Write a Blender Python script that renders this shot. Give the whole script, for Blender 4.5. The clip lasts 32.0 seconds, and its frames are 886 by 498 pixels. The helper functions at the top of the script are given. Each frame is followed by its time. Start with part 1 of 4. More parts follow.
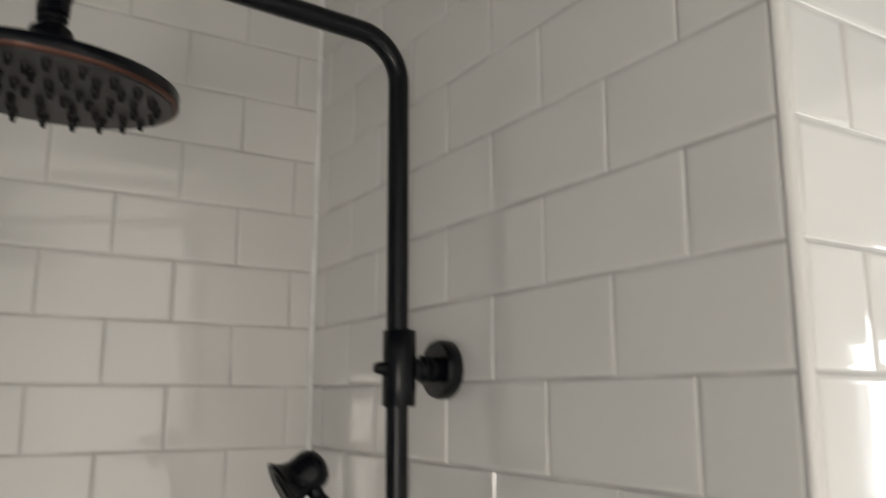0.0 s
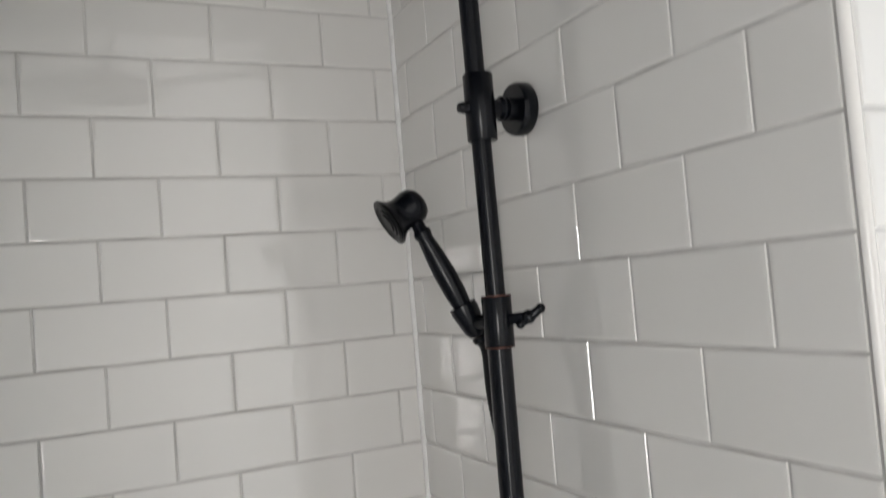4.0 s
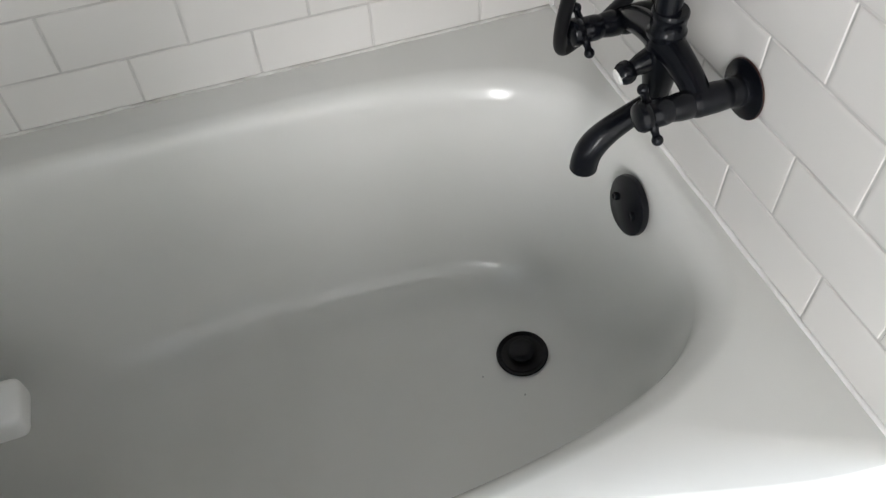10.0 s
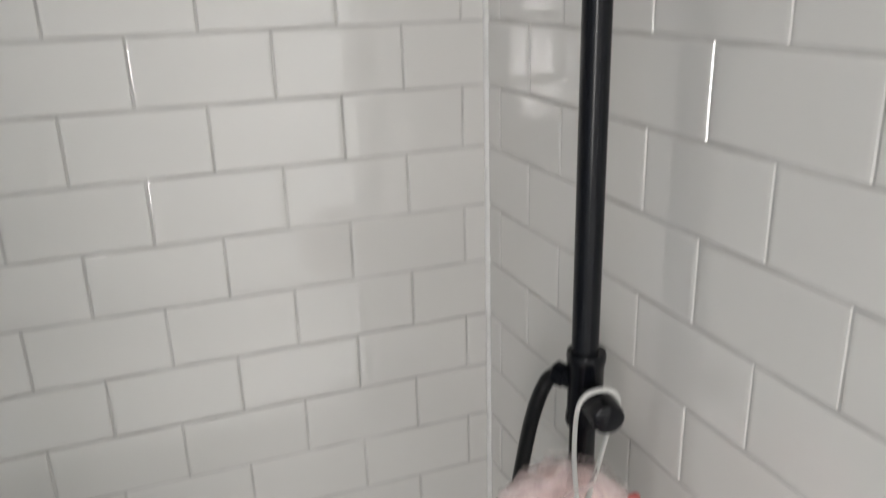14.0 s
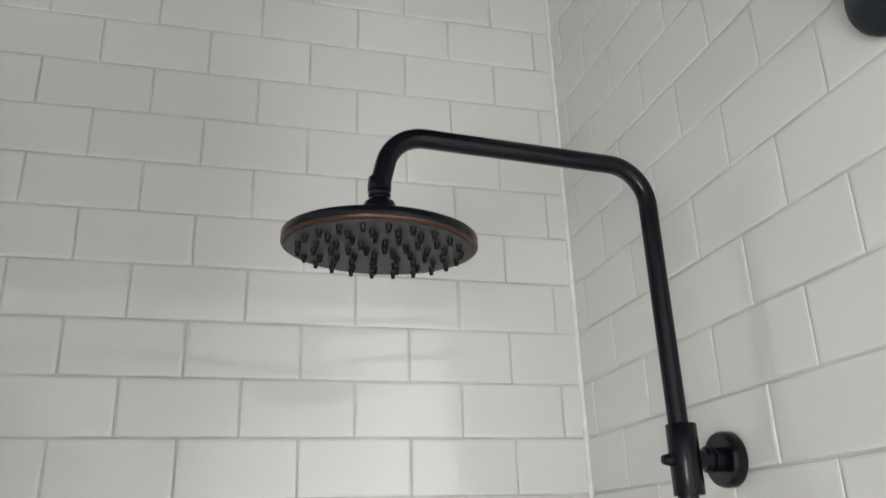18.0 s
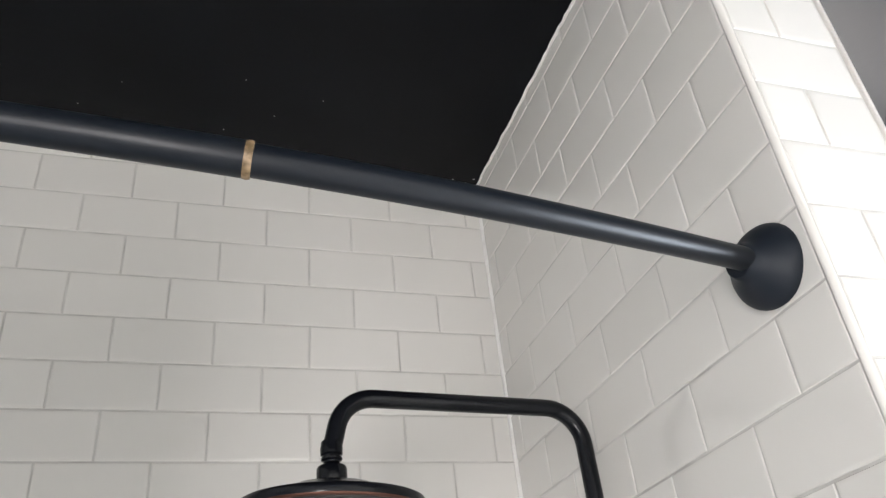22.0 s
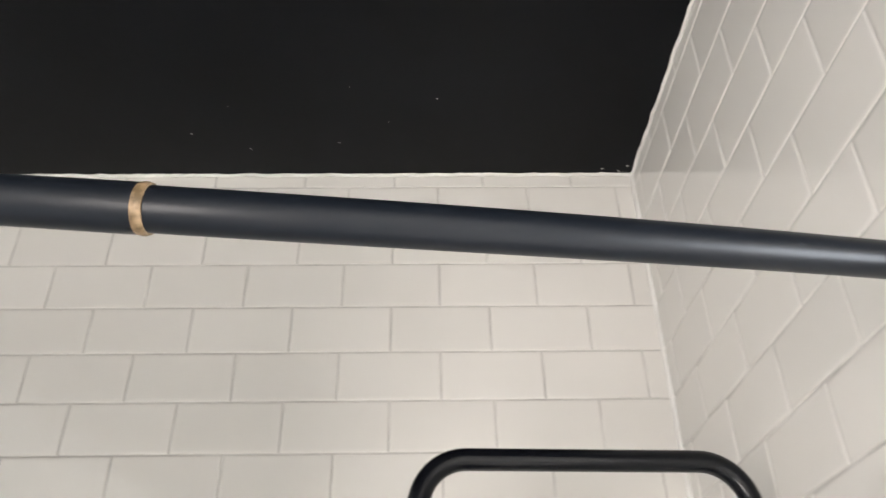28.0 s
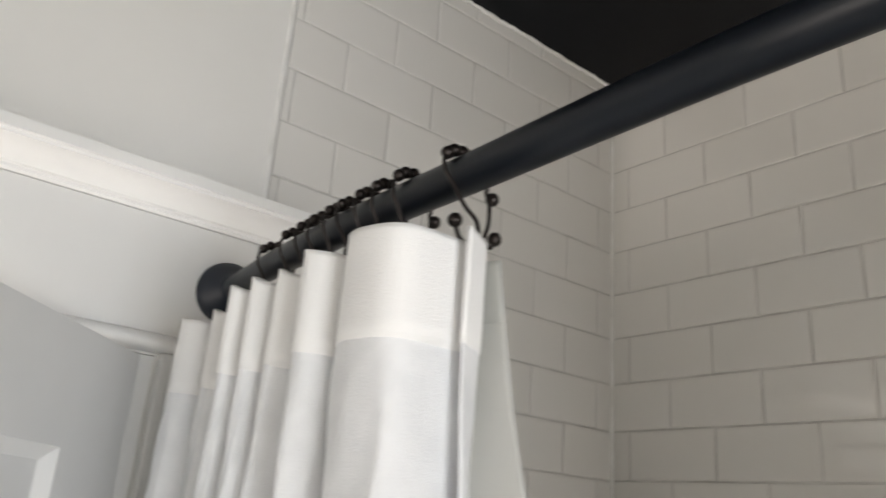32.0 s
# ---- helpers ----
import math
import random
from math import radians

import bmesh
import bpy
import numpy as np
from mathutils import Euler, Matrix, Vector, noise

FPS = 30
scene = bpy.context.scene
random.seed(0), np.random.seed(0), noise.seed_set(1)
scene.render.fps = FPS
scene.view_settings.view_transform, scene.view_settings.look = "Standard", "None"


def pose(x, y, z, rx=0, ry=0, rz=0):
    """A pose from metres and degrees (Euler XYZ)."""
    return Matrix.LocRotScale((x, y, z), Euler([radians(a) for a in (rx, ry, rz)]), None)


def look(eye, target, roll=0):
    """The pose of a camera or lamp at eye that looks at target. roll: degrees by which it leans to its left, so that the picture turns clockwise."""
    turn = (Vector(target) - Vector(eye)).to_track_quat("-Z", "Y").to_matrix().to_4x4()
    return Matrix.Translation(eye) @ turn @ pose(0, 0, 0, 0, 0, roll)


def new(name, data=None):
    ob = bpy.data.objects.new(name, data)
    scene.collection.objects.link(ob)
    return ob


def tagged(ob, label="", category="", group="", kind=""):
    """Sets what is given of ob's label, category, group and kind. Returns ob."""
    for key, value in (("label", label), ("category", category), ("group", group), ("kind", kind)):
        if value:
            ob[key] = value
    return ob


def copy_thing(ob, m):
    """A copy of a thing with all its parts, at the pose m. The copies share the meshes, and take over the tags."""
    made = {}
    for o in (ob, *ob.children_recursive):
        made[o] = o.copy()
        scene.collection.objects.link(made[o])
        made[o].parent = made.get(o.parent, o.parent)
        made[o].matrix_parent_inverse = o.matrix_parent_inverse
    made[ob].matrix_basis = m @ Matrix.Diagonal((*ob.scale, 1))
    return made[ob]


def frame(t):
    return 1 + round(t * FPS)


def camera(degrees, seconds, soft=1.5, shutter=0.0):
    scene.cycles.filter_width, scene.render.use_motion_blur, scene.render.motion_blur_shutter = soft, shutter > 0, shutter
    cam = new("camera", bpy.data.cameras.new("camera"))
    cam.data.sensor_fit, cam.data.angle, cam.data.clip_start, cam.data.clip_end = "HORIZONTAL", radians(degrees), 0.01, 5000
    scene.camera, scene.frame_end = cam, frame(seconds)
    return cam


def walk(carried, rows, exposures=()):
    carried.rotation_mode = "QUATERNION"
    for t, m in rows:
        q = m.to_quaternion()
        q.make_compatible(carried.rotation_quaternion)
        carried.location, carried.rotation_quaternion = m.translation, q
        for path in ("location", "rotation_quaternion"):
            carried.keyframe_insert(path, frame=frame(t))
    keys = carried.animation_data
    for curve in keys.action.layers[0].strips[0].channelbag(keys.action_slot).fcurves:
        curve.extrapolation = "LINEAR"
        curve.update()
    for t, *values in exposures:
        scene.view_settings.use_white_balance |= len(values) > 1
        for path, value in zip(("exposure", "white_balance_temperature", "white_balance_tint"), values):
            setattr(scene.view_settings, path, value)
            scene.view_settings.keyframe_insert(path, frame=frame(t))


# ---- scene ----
cam = camera(58.58, 32.0, soft=1.3, shutter=0.5)
PATH = [
    (0.0, -0.4172, -1.0148, 1.6418, 100.80, -0.12, -31.74),
    (0.5, -0.4346, -1.0049, 1.6703, 103.95, 1.44, -25.77),
    (1.0, -0.4390, -1.0034, 1.6729, 105.11, 2.84, -23.11),
    (1.5, -0.4524, -1.0159, 1.6674, 105.25, 2.97, -21.80),
    (2.0, -0.4678, -1.0716, 1.6444, 107.42, 2.82, -19.04),
    (2.5, -0.4655, -1.1092, 1.6063, 107.47, 4.06, -19.02),
    (3.0, -0.4592, -1.1030, 1.5629, 100.70, 4.57, -21.85),
    (3.5, -0.4566, -1.0875, 1.5234, 96.24, 4.43, -24.48),
    (5.5, -0.4334, -1.0370, 1.3558, 79.55, 5.06, -24.39),
    (6.0, -0.4323, -1.0372, 1.2968, 75.41, 5.47, -24.48),
    (6.5, -0.4349, -1.0435, 1.2659, 73.18, 5.29, -24.32),
    (7.0, -0.4413, -1.0371, 1.2144, 69.17, 4.64, -25.16),
    (7.5, -0.4437, -1.0079, 1.1703, 62.37, 4.30, -24.83),
    (8.0, -0.4411, -0.9835, 1.1367, 56.05, 3.89, -23.86),
    (8.5, -0.4373, -0.9474, 1.1041, 50.11, 3.56, -22.07),
    (9.0, -0.4408, -0.9175, 1.0740, 44.43, 3.01, -20.52),
    (9.5, -0.4451, -0.8975, 1.0679, 40.98, 2.31, -19.45),
    (10.0, -0.4472, -0.8900, 1.0649, 39.75, 2.30, -19.19),
    (10.5, -0.4466, -0.8871, 1.0587, 38.62, 2.56, -19.37),
    (11.0, -0.4466, -0.8848, 1.0553, 37.17, 2.48, -19.42),
    (11.5, -0.4456, -0.8942, 1.0598, 37.56, 2.78, -19.27),
    (12.0, -0.4384, -0.9073, 1.0730, 39.00, 2.31, -20.19),
    (12.5, -0.4300, -0.9069, 1.0899, 40.61, 2.75, -20.54),
    (13.0, -0.4164, -0.9189, 1.1494, 48.10, 2.91, -21.55),
    (13.5, -0.4063, -0.9195, 1.2309, 63.32, 0.96, -18.80),
    (14.0, -0.4054, -0.9268, 1.3162, 71.10, 1.54, -20.67),
    (14.5, -0.4087, -0.9540, 1.3885, 78.93, 2.72, -21.00),
    (15.0, -0.4287, -0.9907, 1.4450, 86.39, 1.97, -20.61),
    (15.5, -0.4572, -1.0285, 1.5042, 92.92, 0.34, -19.46),
    (17.5, -0.4947, -1.0856, 1.5914, 108.15, 1.73, -14.34),
    (18.0, -0.5055, -1.0931, 1.5984, 110.42, 1.73, -14.52),
    (18.5, -0.5068, -1.1055, 1.6075, 112.47, 1.37, -14.54),
    (19.0, -0.5054, -1.1131, 1.6164, 113.54, 1.15, -14.75),
    (19.5, -0.5163, -1.1246, 1.6063, 114.19, 1.44, -15.84),
    (20.0, -0.5229, -1.1273, 1.6145, 114.76, 2.45, -15.59),
    (20.5, -0.5252, -1.1496, 1.6410, 117.29, 2.79, -13.16),
    (21.0, -0.5270, -1.1719, 1.6566, 121.16, 3.36, -12.30),
    (21.5, -0.5160, -1.1897, 1.6484, 122.31, 4.86, -14.45),
    (22.0, -0.5212, -1.1983, 1.6511, 122.69, 5.37, -16.46),
    (22.5, -0.5206, -1.1962, 1.6526, 122.71, 5.85, -17.23),
    (23.0, -0.5172, -1.1981, 1.6449, 122.77, 6.23, -17.17),
    (23.5, -0.5214, -1.1933, 1.6525, 122.79, 5.70, -16.60),
    (24.0, -0.5190, -1.1935, 1.6475, 122.71, 5.58, -15.81),
    (24.5, -0.4965, -1.1869, 1.6593, 121.27, 4.83, -16.31),
    (26.5, -0.4409, -1.1895, 1.7143, 117.00, 2.20, -18.39),
    (27.0, -0.4109, -1.1897, 1.7214, 118.06, 1.34, -12.87),
    (27.5, -0.3932, -1.1437, 1.7461, 119.00, 0.46, -6.89),
    (28.0, -0.3643, -1.0955, 1.7664, 122.68, 0.90, -0.90),
    (28.5, -0.3253, -1.0488, 1.7873, 123.08, -1.05, 7.72),
    (29.0, -0.3309, -1.0234, 1.7950, 121.19, -2.40, 14.92),
    (29.5, -0.3503, -1.0184, 1.7969, 119.08, -3.17, 22.66),
    (30.0, -0.3922, -1.0259, 1.7927, 117.03, -3.73, 29.00),
    (31.0, -0.5205, -1.0462, 1.7925, 112.24, -4.19, 40.20),
    (31.5, -0.5700, -1.0470, 1.8010, 110.26, -4.47, 44.72),
    (32.0, -0.6060, -1.0590, 1.8040, 109.36, -4.13, 50.25),
]
EXPOSURES = [
    (0.0, -0.38, 6950, 12), (1.0, 0.27, 6650, 14), (2.0, 0.26, 6550, 14), (3.0, 0.00, 6400, 14), (3.5, -0.08, 6400, 12), (5.5, -0.25, 7050, 13),
    (6.0, -0.25, 8000, 16), (7.0, -0.30, 9400, 28), (7.5, -0.25, 9200, 26), (8.0, 0.10, 7550, 18), (8.5, 0.46, 6400, 12), (9.0, 0.63, 6300, 12),
    (12.0, 0.55, 6150, 12), (13.0, 0.45, 6300, 12), (14.0, 0.06, 6400, 12), (15.5, 0.15, 6400, 10), (17.5, 0.40, 6300, 10), (19.0, 0.42, 6300, 10),
    (20.0, 0.45, 6250, 10), (21.0, 0.73, 6300, 12), (22.0, 0.63, 6450, 13), (23.0, 0.52, 6600, 14), (24.0, 0.55, 6600, 14), (26.5, 0.25, 6650, 14),
    (27.0, 0.36, 6700, 14), (28.0, 0.95, 6800, 14), (29.0, 1.12, 6450, 14), (30.0, 0.90, 6400, 12), (30.5, 0.51, 6800, 13), (31.0, 0.26, 7150, 14),
    (32.0, 0.05, 7100, 14),
]
walk(cam, [(t, pose(x, y, z, rx, ry, rz)) for t, x, y, z, rx, ry, rz in PATH], EXPOSURES)

# plan: back wall y = 0, valve wall x = 0, far end wall x = -LONG, floor z = 0
LONG = 1.46          # clear length of the tub alcove
CEIL = 2.625         # ceiling height
RIM = 0.415          # tub rim height
PITCH, COURSE = 0.1545, 0.07822   # tile module: 6 x 3 inch tiles with joints
Z0 = 1.42365         # a bed joint
END = 0.737          # length of the valve wall
WING = 0.155         # thickness of the valve wall
EAST, SOUTH = 2.00, -2.40
TURN, DEEP = 0.45, -3.25   # the room is deeper beyond this corner
RISER = (-0.056, -0.352)

# ---- world and light ----
world = bpy.data.worlds.new("sky")
scene.world = world
world.use_nodes = True
wn = world.node_tree.nodes
sky = wn.new("ShaderNodeTexSky")
sky.sky_type, sky.sun_disc = "NISHITA", False
sky.sun_elevation, sky.sun_rotation = radians(40), radians(150)
wn["Background"].inputs["Strength"].default_value = 0.10
world.node_tree.links.new(sky.outputs[0], wn["Background"].inputs["Color"])


def sun_lamp():
    d = bpy.data.lights.new("sun", "SUN")
    d.energy, d.angle, d.color = 1.0, radians(12), (1.0, 0.95, 0.88)
    ob = new("sun", d)
    ob.matrix_world = look((3, -4, 5), (0, 0, 0))
    return ob


sun_lamp()


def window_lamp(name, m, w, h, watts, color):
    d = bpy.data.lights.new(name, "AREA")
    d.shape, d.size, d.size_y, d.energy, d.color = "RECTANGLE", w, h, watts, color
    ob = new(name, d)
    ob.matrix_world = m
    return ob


# no known window here: added to brighten the south wall, which fills the alcove
window_lamp("added_light_north", look((0.92, -0.038, 1.50), (0.92, -1, 1.50)), 0.96, 1.46, 66, (1.0, 0.965, 0.91))
# added to lift the valve wall; low and narrow so the tiles don't mirror it
window_lamp("added_light_south", look((-1.295, SOUTH - 0.012, 1.19), (-1.295, 0, 1.19)), 0.24, 0.98, 17, (1.0, 0.975, 0.94))
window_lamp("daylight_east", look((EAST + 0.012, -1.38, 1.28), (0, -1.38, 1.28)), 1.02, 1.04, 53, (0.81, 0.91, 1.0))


# ---- materials ----
def material(name, color, rough=0.5, metal=0.0, spec=0.5, coat=0.0):
    m = bpy.data.materials.new(name)
    m.use_nodes = True
    b = m.node_tree.nodes["Principled BSDF"]
    b.inputs["Base Color"].default_value = (*color, 1)
    b.inputs["Roughness"].default_value = rough
    b.inputs["Metallic"].default_value = metal
    b.inputs["Specular IOR Level"].default_value = spec
    b.inputs["Coat Weight"].default_value = coat
    return m


def noisy(m, scale, low, high, target="Base Color", detail=4.0, coords="Object", lo_at=0.35, hi_at=0.65):
    """Noise between two values, or colours, on a material's input."""
    nt = m.node_tree
    tc, nz, rp = (nt.nodes.new("ShaderNodeTexCoord"), nt.nodes.new("ShaderNodeTexNoise"), nt.nodes.new("ShaderNodeValToRGB"))
    nz.inputs["Scale"].default_value, nz.inputs["Detail"].default_value = scale, detail
    a, b = rp.color_ramp.elements
    a.position, b.position = lo_at, hi_at
    a.color = (*low, 1) if isinstance(low, tuple) else (low, low, low, 1)
    b.color = (*high, 1) if isinstance(high, tuple) else (high, high, high, 1)
    nt.links.new(tc.outputs[coords], nz.inputs["Vector"])
    nt.links.new(nz.outputs["Fac"], rp.inputs["Fac"])
    nt.links.new(rp.outputs["Color"], nt.nodes["Principled BSDF"].inputs[target])
    return rp


def bumpy(m, scale, strength, distance=0.002, detail=3.0, coords="Object"):
    nt = m.node_tree
    tc, nz, bp = (nt.nodes.new("ShaderNodeTexCoord"), nt.nodes.new("ShaderNodeTexNoise"), nt.nodes.new("ShaderNodeBump"))
    nz.inputs["Scale"].default_value, nz.inputs["Detail"].default_value = scale, detail
    bp.inputs["Strength"].default_value, bp.inputs["Distance"].default_value = strength, distance
    nt.links.new(tc.outputs[coords], nz.inputs["Vector"])
    nt.links.new(nz.outputs["Fac"], bp.inputs["Height"])
    nt.links.new(bp.outputs["Normal"], nt.nodes["Principled BSDF"].inputs["Normal"])
    return m


def by_piece(m, low, high):
    """Each piece takes a colour of its own between two."""
    nt = m.node_tree
    oi, mx = nt.nodes.new("ShaderNodeObjectInfo"), nt.nodes.new("ShaderNodeMix")
    mx.data_type = "RGBA"
    mx.inputs["A"].default_value, mx.inputs["B"].default_value = (*low, 1), (*high, 1)
    nt.links.new(oi.outputs["Random"], mx.inputs["Factor"])
    nt.links.new(mx.outputs["Result"], nt.nodes["Principled BSDF"].inputs["Base Color"])
    return m




def each_its_own(m):
    """Shifts the noises of a material by piece, so that no two pieces wear the same pattern."""
    nt = m.node_tree
    oi, sc, add = nt.nodes.new("ShaderNodeObjectInfo"), nt.nodes.new("ShaderNodeMath"), nt.nodes.new("ShaderNodeVectorMath")
    sc.operation, sc.inputs[1].default_value = "MULTIPLY", 40.0
    nt.links.new(oi.outputs["Random"], sc.inputs[0])
    tc = nt.nodes.new("ShaderNodeTexCoord")
    nt.links.new(tc.outputs["Object"], add.inputs[0])
    nt.links.new(sc.outputs[0], add.inputs[1])
    for nz in [n for n in nt.nodes if n.type == "TEX_NOISE"]:
        nt.links.new(add.outputs[0], nz.inputs["Vector"])
    return m


GLAZE = by_piece(bumpy(material("white glaze", (0.74, 0.72, 0.69), 0.05, spec=0.75), 8.0, 0.08, 0.004, 1.5), (0.72, 0.703, 0.673), (0.755, 0.737, 0.707))
noisy(GLAZE, 7.0, 0.03, 0.065, "Roughness", 3.0)
each_its_own(GLAZE)
GROUT = material("grey grout", (0.50, 0.48, 0.45), 0.9)
noisy(GROUT, 14.0, (0.47, 0.455, 0.435), (0.64, 0.625, 0.60))
CAULK = material("white caulk", (0.80, 0.79, 0.76), 0.45)
noisy(CAULK, 20.0, (0.76, 0.75, 0.72), (0.88, 0.87, 0.85))
OLD_CAULK = material("aged caulk", (0.62, 0.61, 0.58), 0.6)
noisy(OLD_CAULK, 25.0, (0.50, 0.48, 0.45), (0.68, 0.67, 0.64))
TRIM_GLAZE = bumpy(material("white pencil glaze", (0.78, 0.76, 0.73), 0.12), 12.0, 0.1, 0.003)
ENAMEL = material("white tub enamel", (0.74, 0.74, 0.71), 0.16)
bumpy(ENAMEL, 5.0, 0.16, 0.006, 2.0)
noisy(ENAMEL, 3.0, (0.70, 0.70, 0.665), (0.765, 0.765, 0.735))
BLACK_CEILING = bumpy(material("black ceiling paint", (0.0025, 0.0030, 0.0045), 0.44, spec=0.15), 60.0, 0.15, 0.001)
noisy(BLACK_CEILING, 5.0, (0.0016, 0.0020, 0.0031), (0.0029, 0.0036, 0.0053))
BRONZE = bumpy(material("oil rubbed bronze", (0.0040, 0.0047, 0.0070), 0.25, metal=0.0, spec=0.25), 90.0, 0.03, 0.0006)
noisy(BRONZE, 25.0, 0.20, 0.27, "Roughness")
BRONZE_EDGE = material("worn copper edge", (0.105, 0.046, 0.034), 0.45, metal=0.8)
ROD_BLACK = bumpy(material("satin black rod", (0.0060, 0.0080, 0.0118), 0.36, spec=0.26), 120.0, 0.08, 0.0005)
FLANGE_BLACK = bumpy(material("matte black flange", (0.0085, 0.0125, 0.0200), 0.52, spec=0.3), 90.0, 0.12, 0.0005)
RUBBER = material("black rubber", (0.003, 0.003, 0.0035), 0.38, spec=0.22)
WHITE_PAINT = bumpy(material("white wall paint", (0.78, 0.77, 0.74), 0.45), 70.0, 0.15, 0.001)
noisy(WHITE_PAINT, 2.0, (0.74, 0.73, 0.70), (0.80, 0.79, 0.765))
GLOSS_WHITE = bumpy(material("white gloss woodwork", (0.80, 0.80, 0.79), 0.28), 35.0, 0.12, 0.001)
noisy(GLOSS_WHITE, 4.0, (0.76, 0.76, 0.75), (0.83, 0.83, 0.82))


# ---- small builders ----
def finish(bm, material_=None, smooth=None):
    """The bmesh as a mesh, with recalculated normals; smooth: shade smooth below that angle in degrees."""
    bmesh.ops.recalc_face_normals(bm, faces=bm.faces)
    if smooth:
        for f in bm.faces:
            f.smooth = True
        for e in bm.edges:
            e.smooth = len(e.link_faces) < 2 or e.calc_face_angle(0) < radians(smooth)
    me = bpy.data.meshes.new("mesh")
    bm.to_mesh(me)
    bm.free()
    if material_:
        me.materials.append(material_)
    return me


def thing(name, label, category, at=(0, 0, 0), group="", kind=""):
    ob = new(name)
    ob.empty_display_size = 0.05
    ob.location = at
    return tagged(ob, label, category, group, kind)


def part(name, bm, mat, parent, label="", smooth=40):
    """A bmesh as one mesh object under a thing or a part, in the parent's own space."""
    ob = new(name, finish(bm, mat, smooth))
    ob.parent = parent
    return tagged(ob, label)


def whole(name, bm, mat, label, category, kind="", smooth=40, group=""):
    return tagged(new(name, finish(bm, mat, smooth)), label, category, group, kind)


def box(bm, x0, y0, z0, x1, y1, z1, bevel=0.0, segments=2, m=None):
    got = bmesh.ops.create_cube(bm, size=1)["verts"]
    bmesh.ops.scale(bm, vec=(x1 - x0, y1 - y0, z1 - z0), verts=got)
    bmesh.ops.translate(bm, vec=((x0 + x1) / 2, (y0 + y1) / 2, (z0 + z1) / 2), verts=got)
    if m:
        bmesh.ops.transform(bm, matrix=m, verts=got)
    if bevel:
        edges = list({e for v in got for e in v.link_edges})
        bmesh.ops.bevel(bm, geom=edges, offset=bevel, segments=segments, affect="EDGES", profile=0.5)
    return bm


def boxed(*args, **kw):
    return box(bmesh.new(), *args, **kw)


def lathe(profile, m=None, steps=32, bm=None):
    """A turned body about the local z from rows of (radius, z)."""
    bm = bm or bmesh.new()
    rings, made = [], []
    for r, z in profile:
        if r < 1e-6:
            ring = [bm.verts.new((0, 0, z))]
        else:
            ring = [bm.verts.new((r * math.cos(2 * math.pi * i / steps), r * math.sin(2 * math.pi * i / steps), z)) for i in range(steps)]
        rings.append(ring)
        made += ring
    for a, b in zip(rings, rings[1:]):
        for i in range(steps):
            j = (i + 1) % steps
            quad = [a[i % len(a)], a[j % len(a)], b[j % len(b)], b[i % len(b)]]
            quad = [v for k, v in enumerate(quad) if v not in quad[:k]]
            if len(quad) > 2:
                bm.faces.new(quad)
    for ring, flip in ((rings[0], True), (rings[-1], False)):
        if len(ring) > 2:
            bm.faces.new(ring[::-1] if flip else ring)
    if m:
        bmesh.ops.transform(bm, matrix=m, verts=made)
    return bm


def along(a, b):
    """A pose at a whose z points to b."""
    a, b = Vector(a), Vector(b)
    return Matrix.Translation(a) @ (b - a).to_track_quat("Z", "Y").to_matrix().to_4x4()


def rod(a, b, r, bm=None, steps=24, r2=None):
    h = (Vector(b) - Vector(a)).length
    e = min(r, h) * 0.12
    r2 = r if r2 is None else r2
    return lathe([(0, 0), (r - e, 0), (r, e), (r2, h - e), (r2 - e, h), (0, h)], along(a, b), steps, bm)


def smooth_path(points, n=8):
    """A Catmull-Rom line through the points."""
    p = [Vector(q) for q in points]
    p = [2 * p[0] - p[1], *p, 2 * p[-1] - p[-2]]
    out = []
    for i in range(1, len(p) - 2):
        for k in range(n):
            t = k / n
            a, b, c, d = p[i - 1:i + 3]
            out.append(0.5 * (2 * b + (c - a) * t + (2 * a - 5 * b + 4 * c - d) * t * t + (3 * b - a - 3 * c + d) * t ** 3))
    return [*out, p[-2]]


def tube(points, radius, bm=None, steps=20, close=True):
    """A tube along points; radius: one value, or one for each point."""
    bm = bm or bmesh.new()
    pts = [Vector(q) for q in points]
    rad = [radius] * len(pts) if isinstance(radius, (int, float)) else radius
    up, rings = None, []
    for i, p in enumerate(pts):
        d = (pts[min(i + 1, len(pts) - 1)] - pts[max(i - 1, 0)]).normalized()
        if up is None:
            up = d.orthogonal().normalized()
        up = (up - d * up.dot(d)).normalized()
        side = d.cross(up)
        rings.append([bm.verts.new(p + rad[i] * (math.cos(2 * math.pi * k / steps) * up + math.sin(2 * math.pi * k / steps) * side)) for k in range(steps)])
    for a, b in zip(rings, rings[1:]):
        for k in range(steps):
            bm.faces.new((a[k], a[(k + 1) % steps], b[(k + 1) % steps], b[k]))
    if close:
        bm.faces.new(rings[0][::-1])
        bm.faces.new(rings[-1])
    return bm


def bend(corners, radius, n=10):
    """The line through corner points with rounded corners."""
    p = [Vector(c) for c in corners]
    out = [p[0]]
    for a, b, c in zip(p, p[1:], p[2:]):
        u, v = (a - b).normalized(), (c - b).normalized()
        half = u.angle(v) / 2
        t = radius / math.tan(half)
        s, e = b + u * t, b + v * t
        centre = b + (u + v).normalized() * radius / math.sin(half)
        axis, sweep = (s - centre).cross(e - centre).normalized(), (s - centre).angle(e - centre)
        for k in range(n + 1):
            out.append(centre + Matrix.Rotation(sweep * k / n, 3, axis) @ (s - centre))
    return [*out, p[-1]]


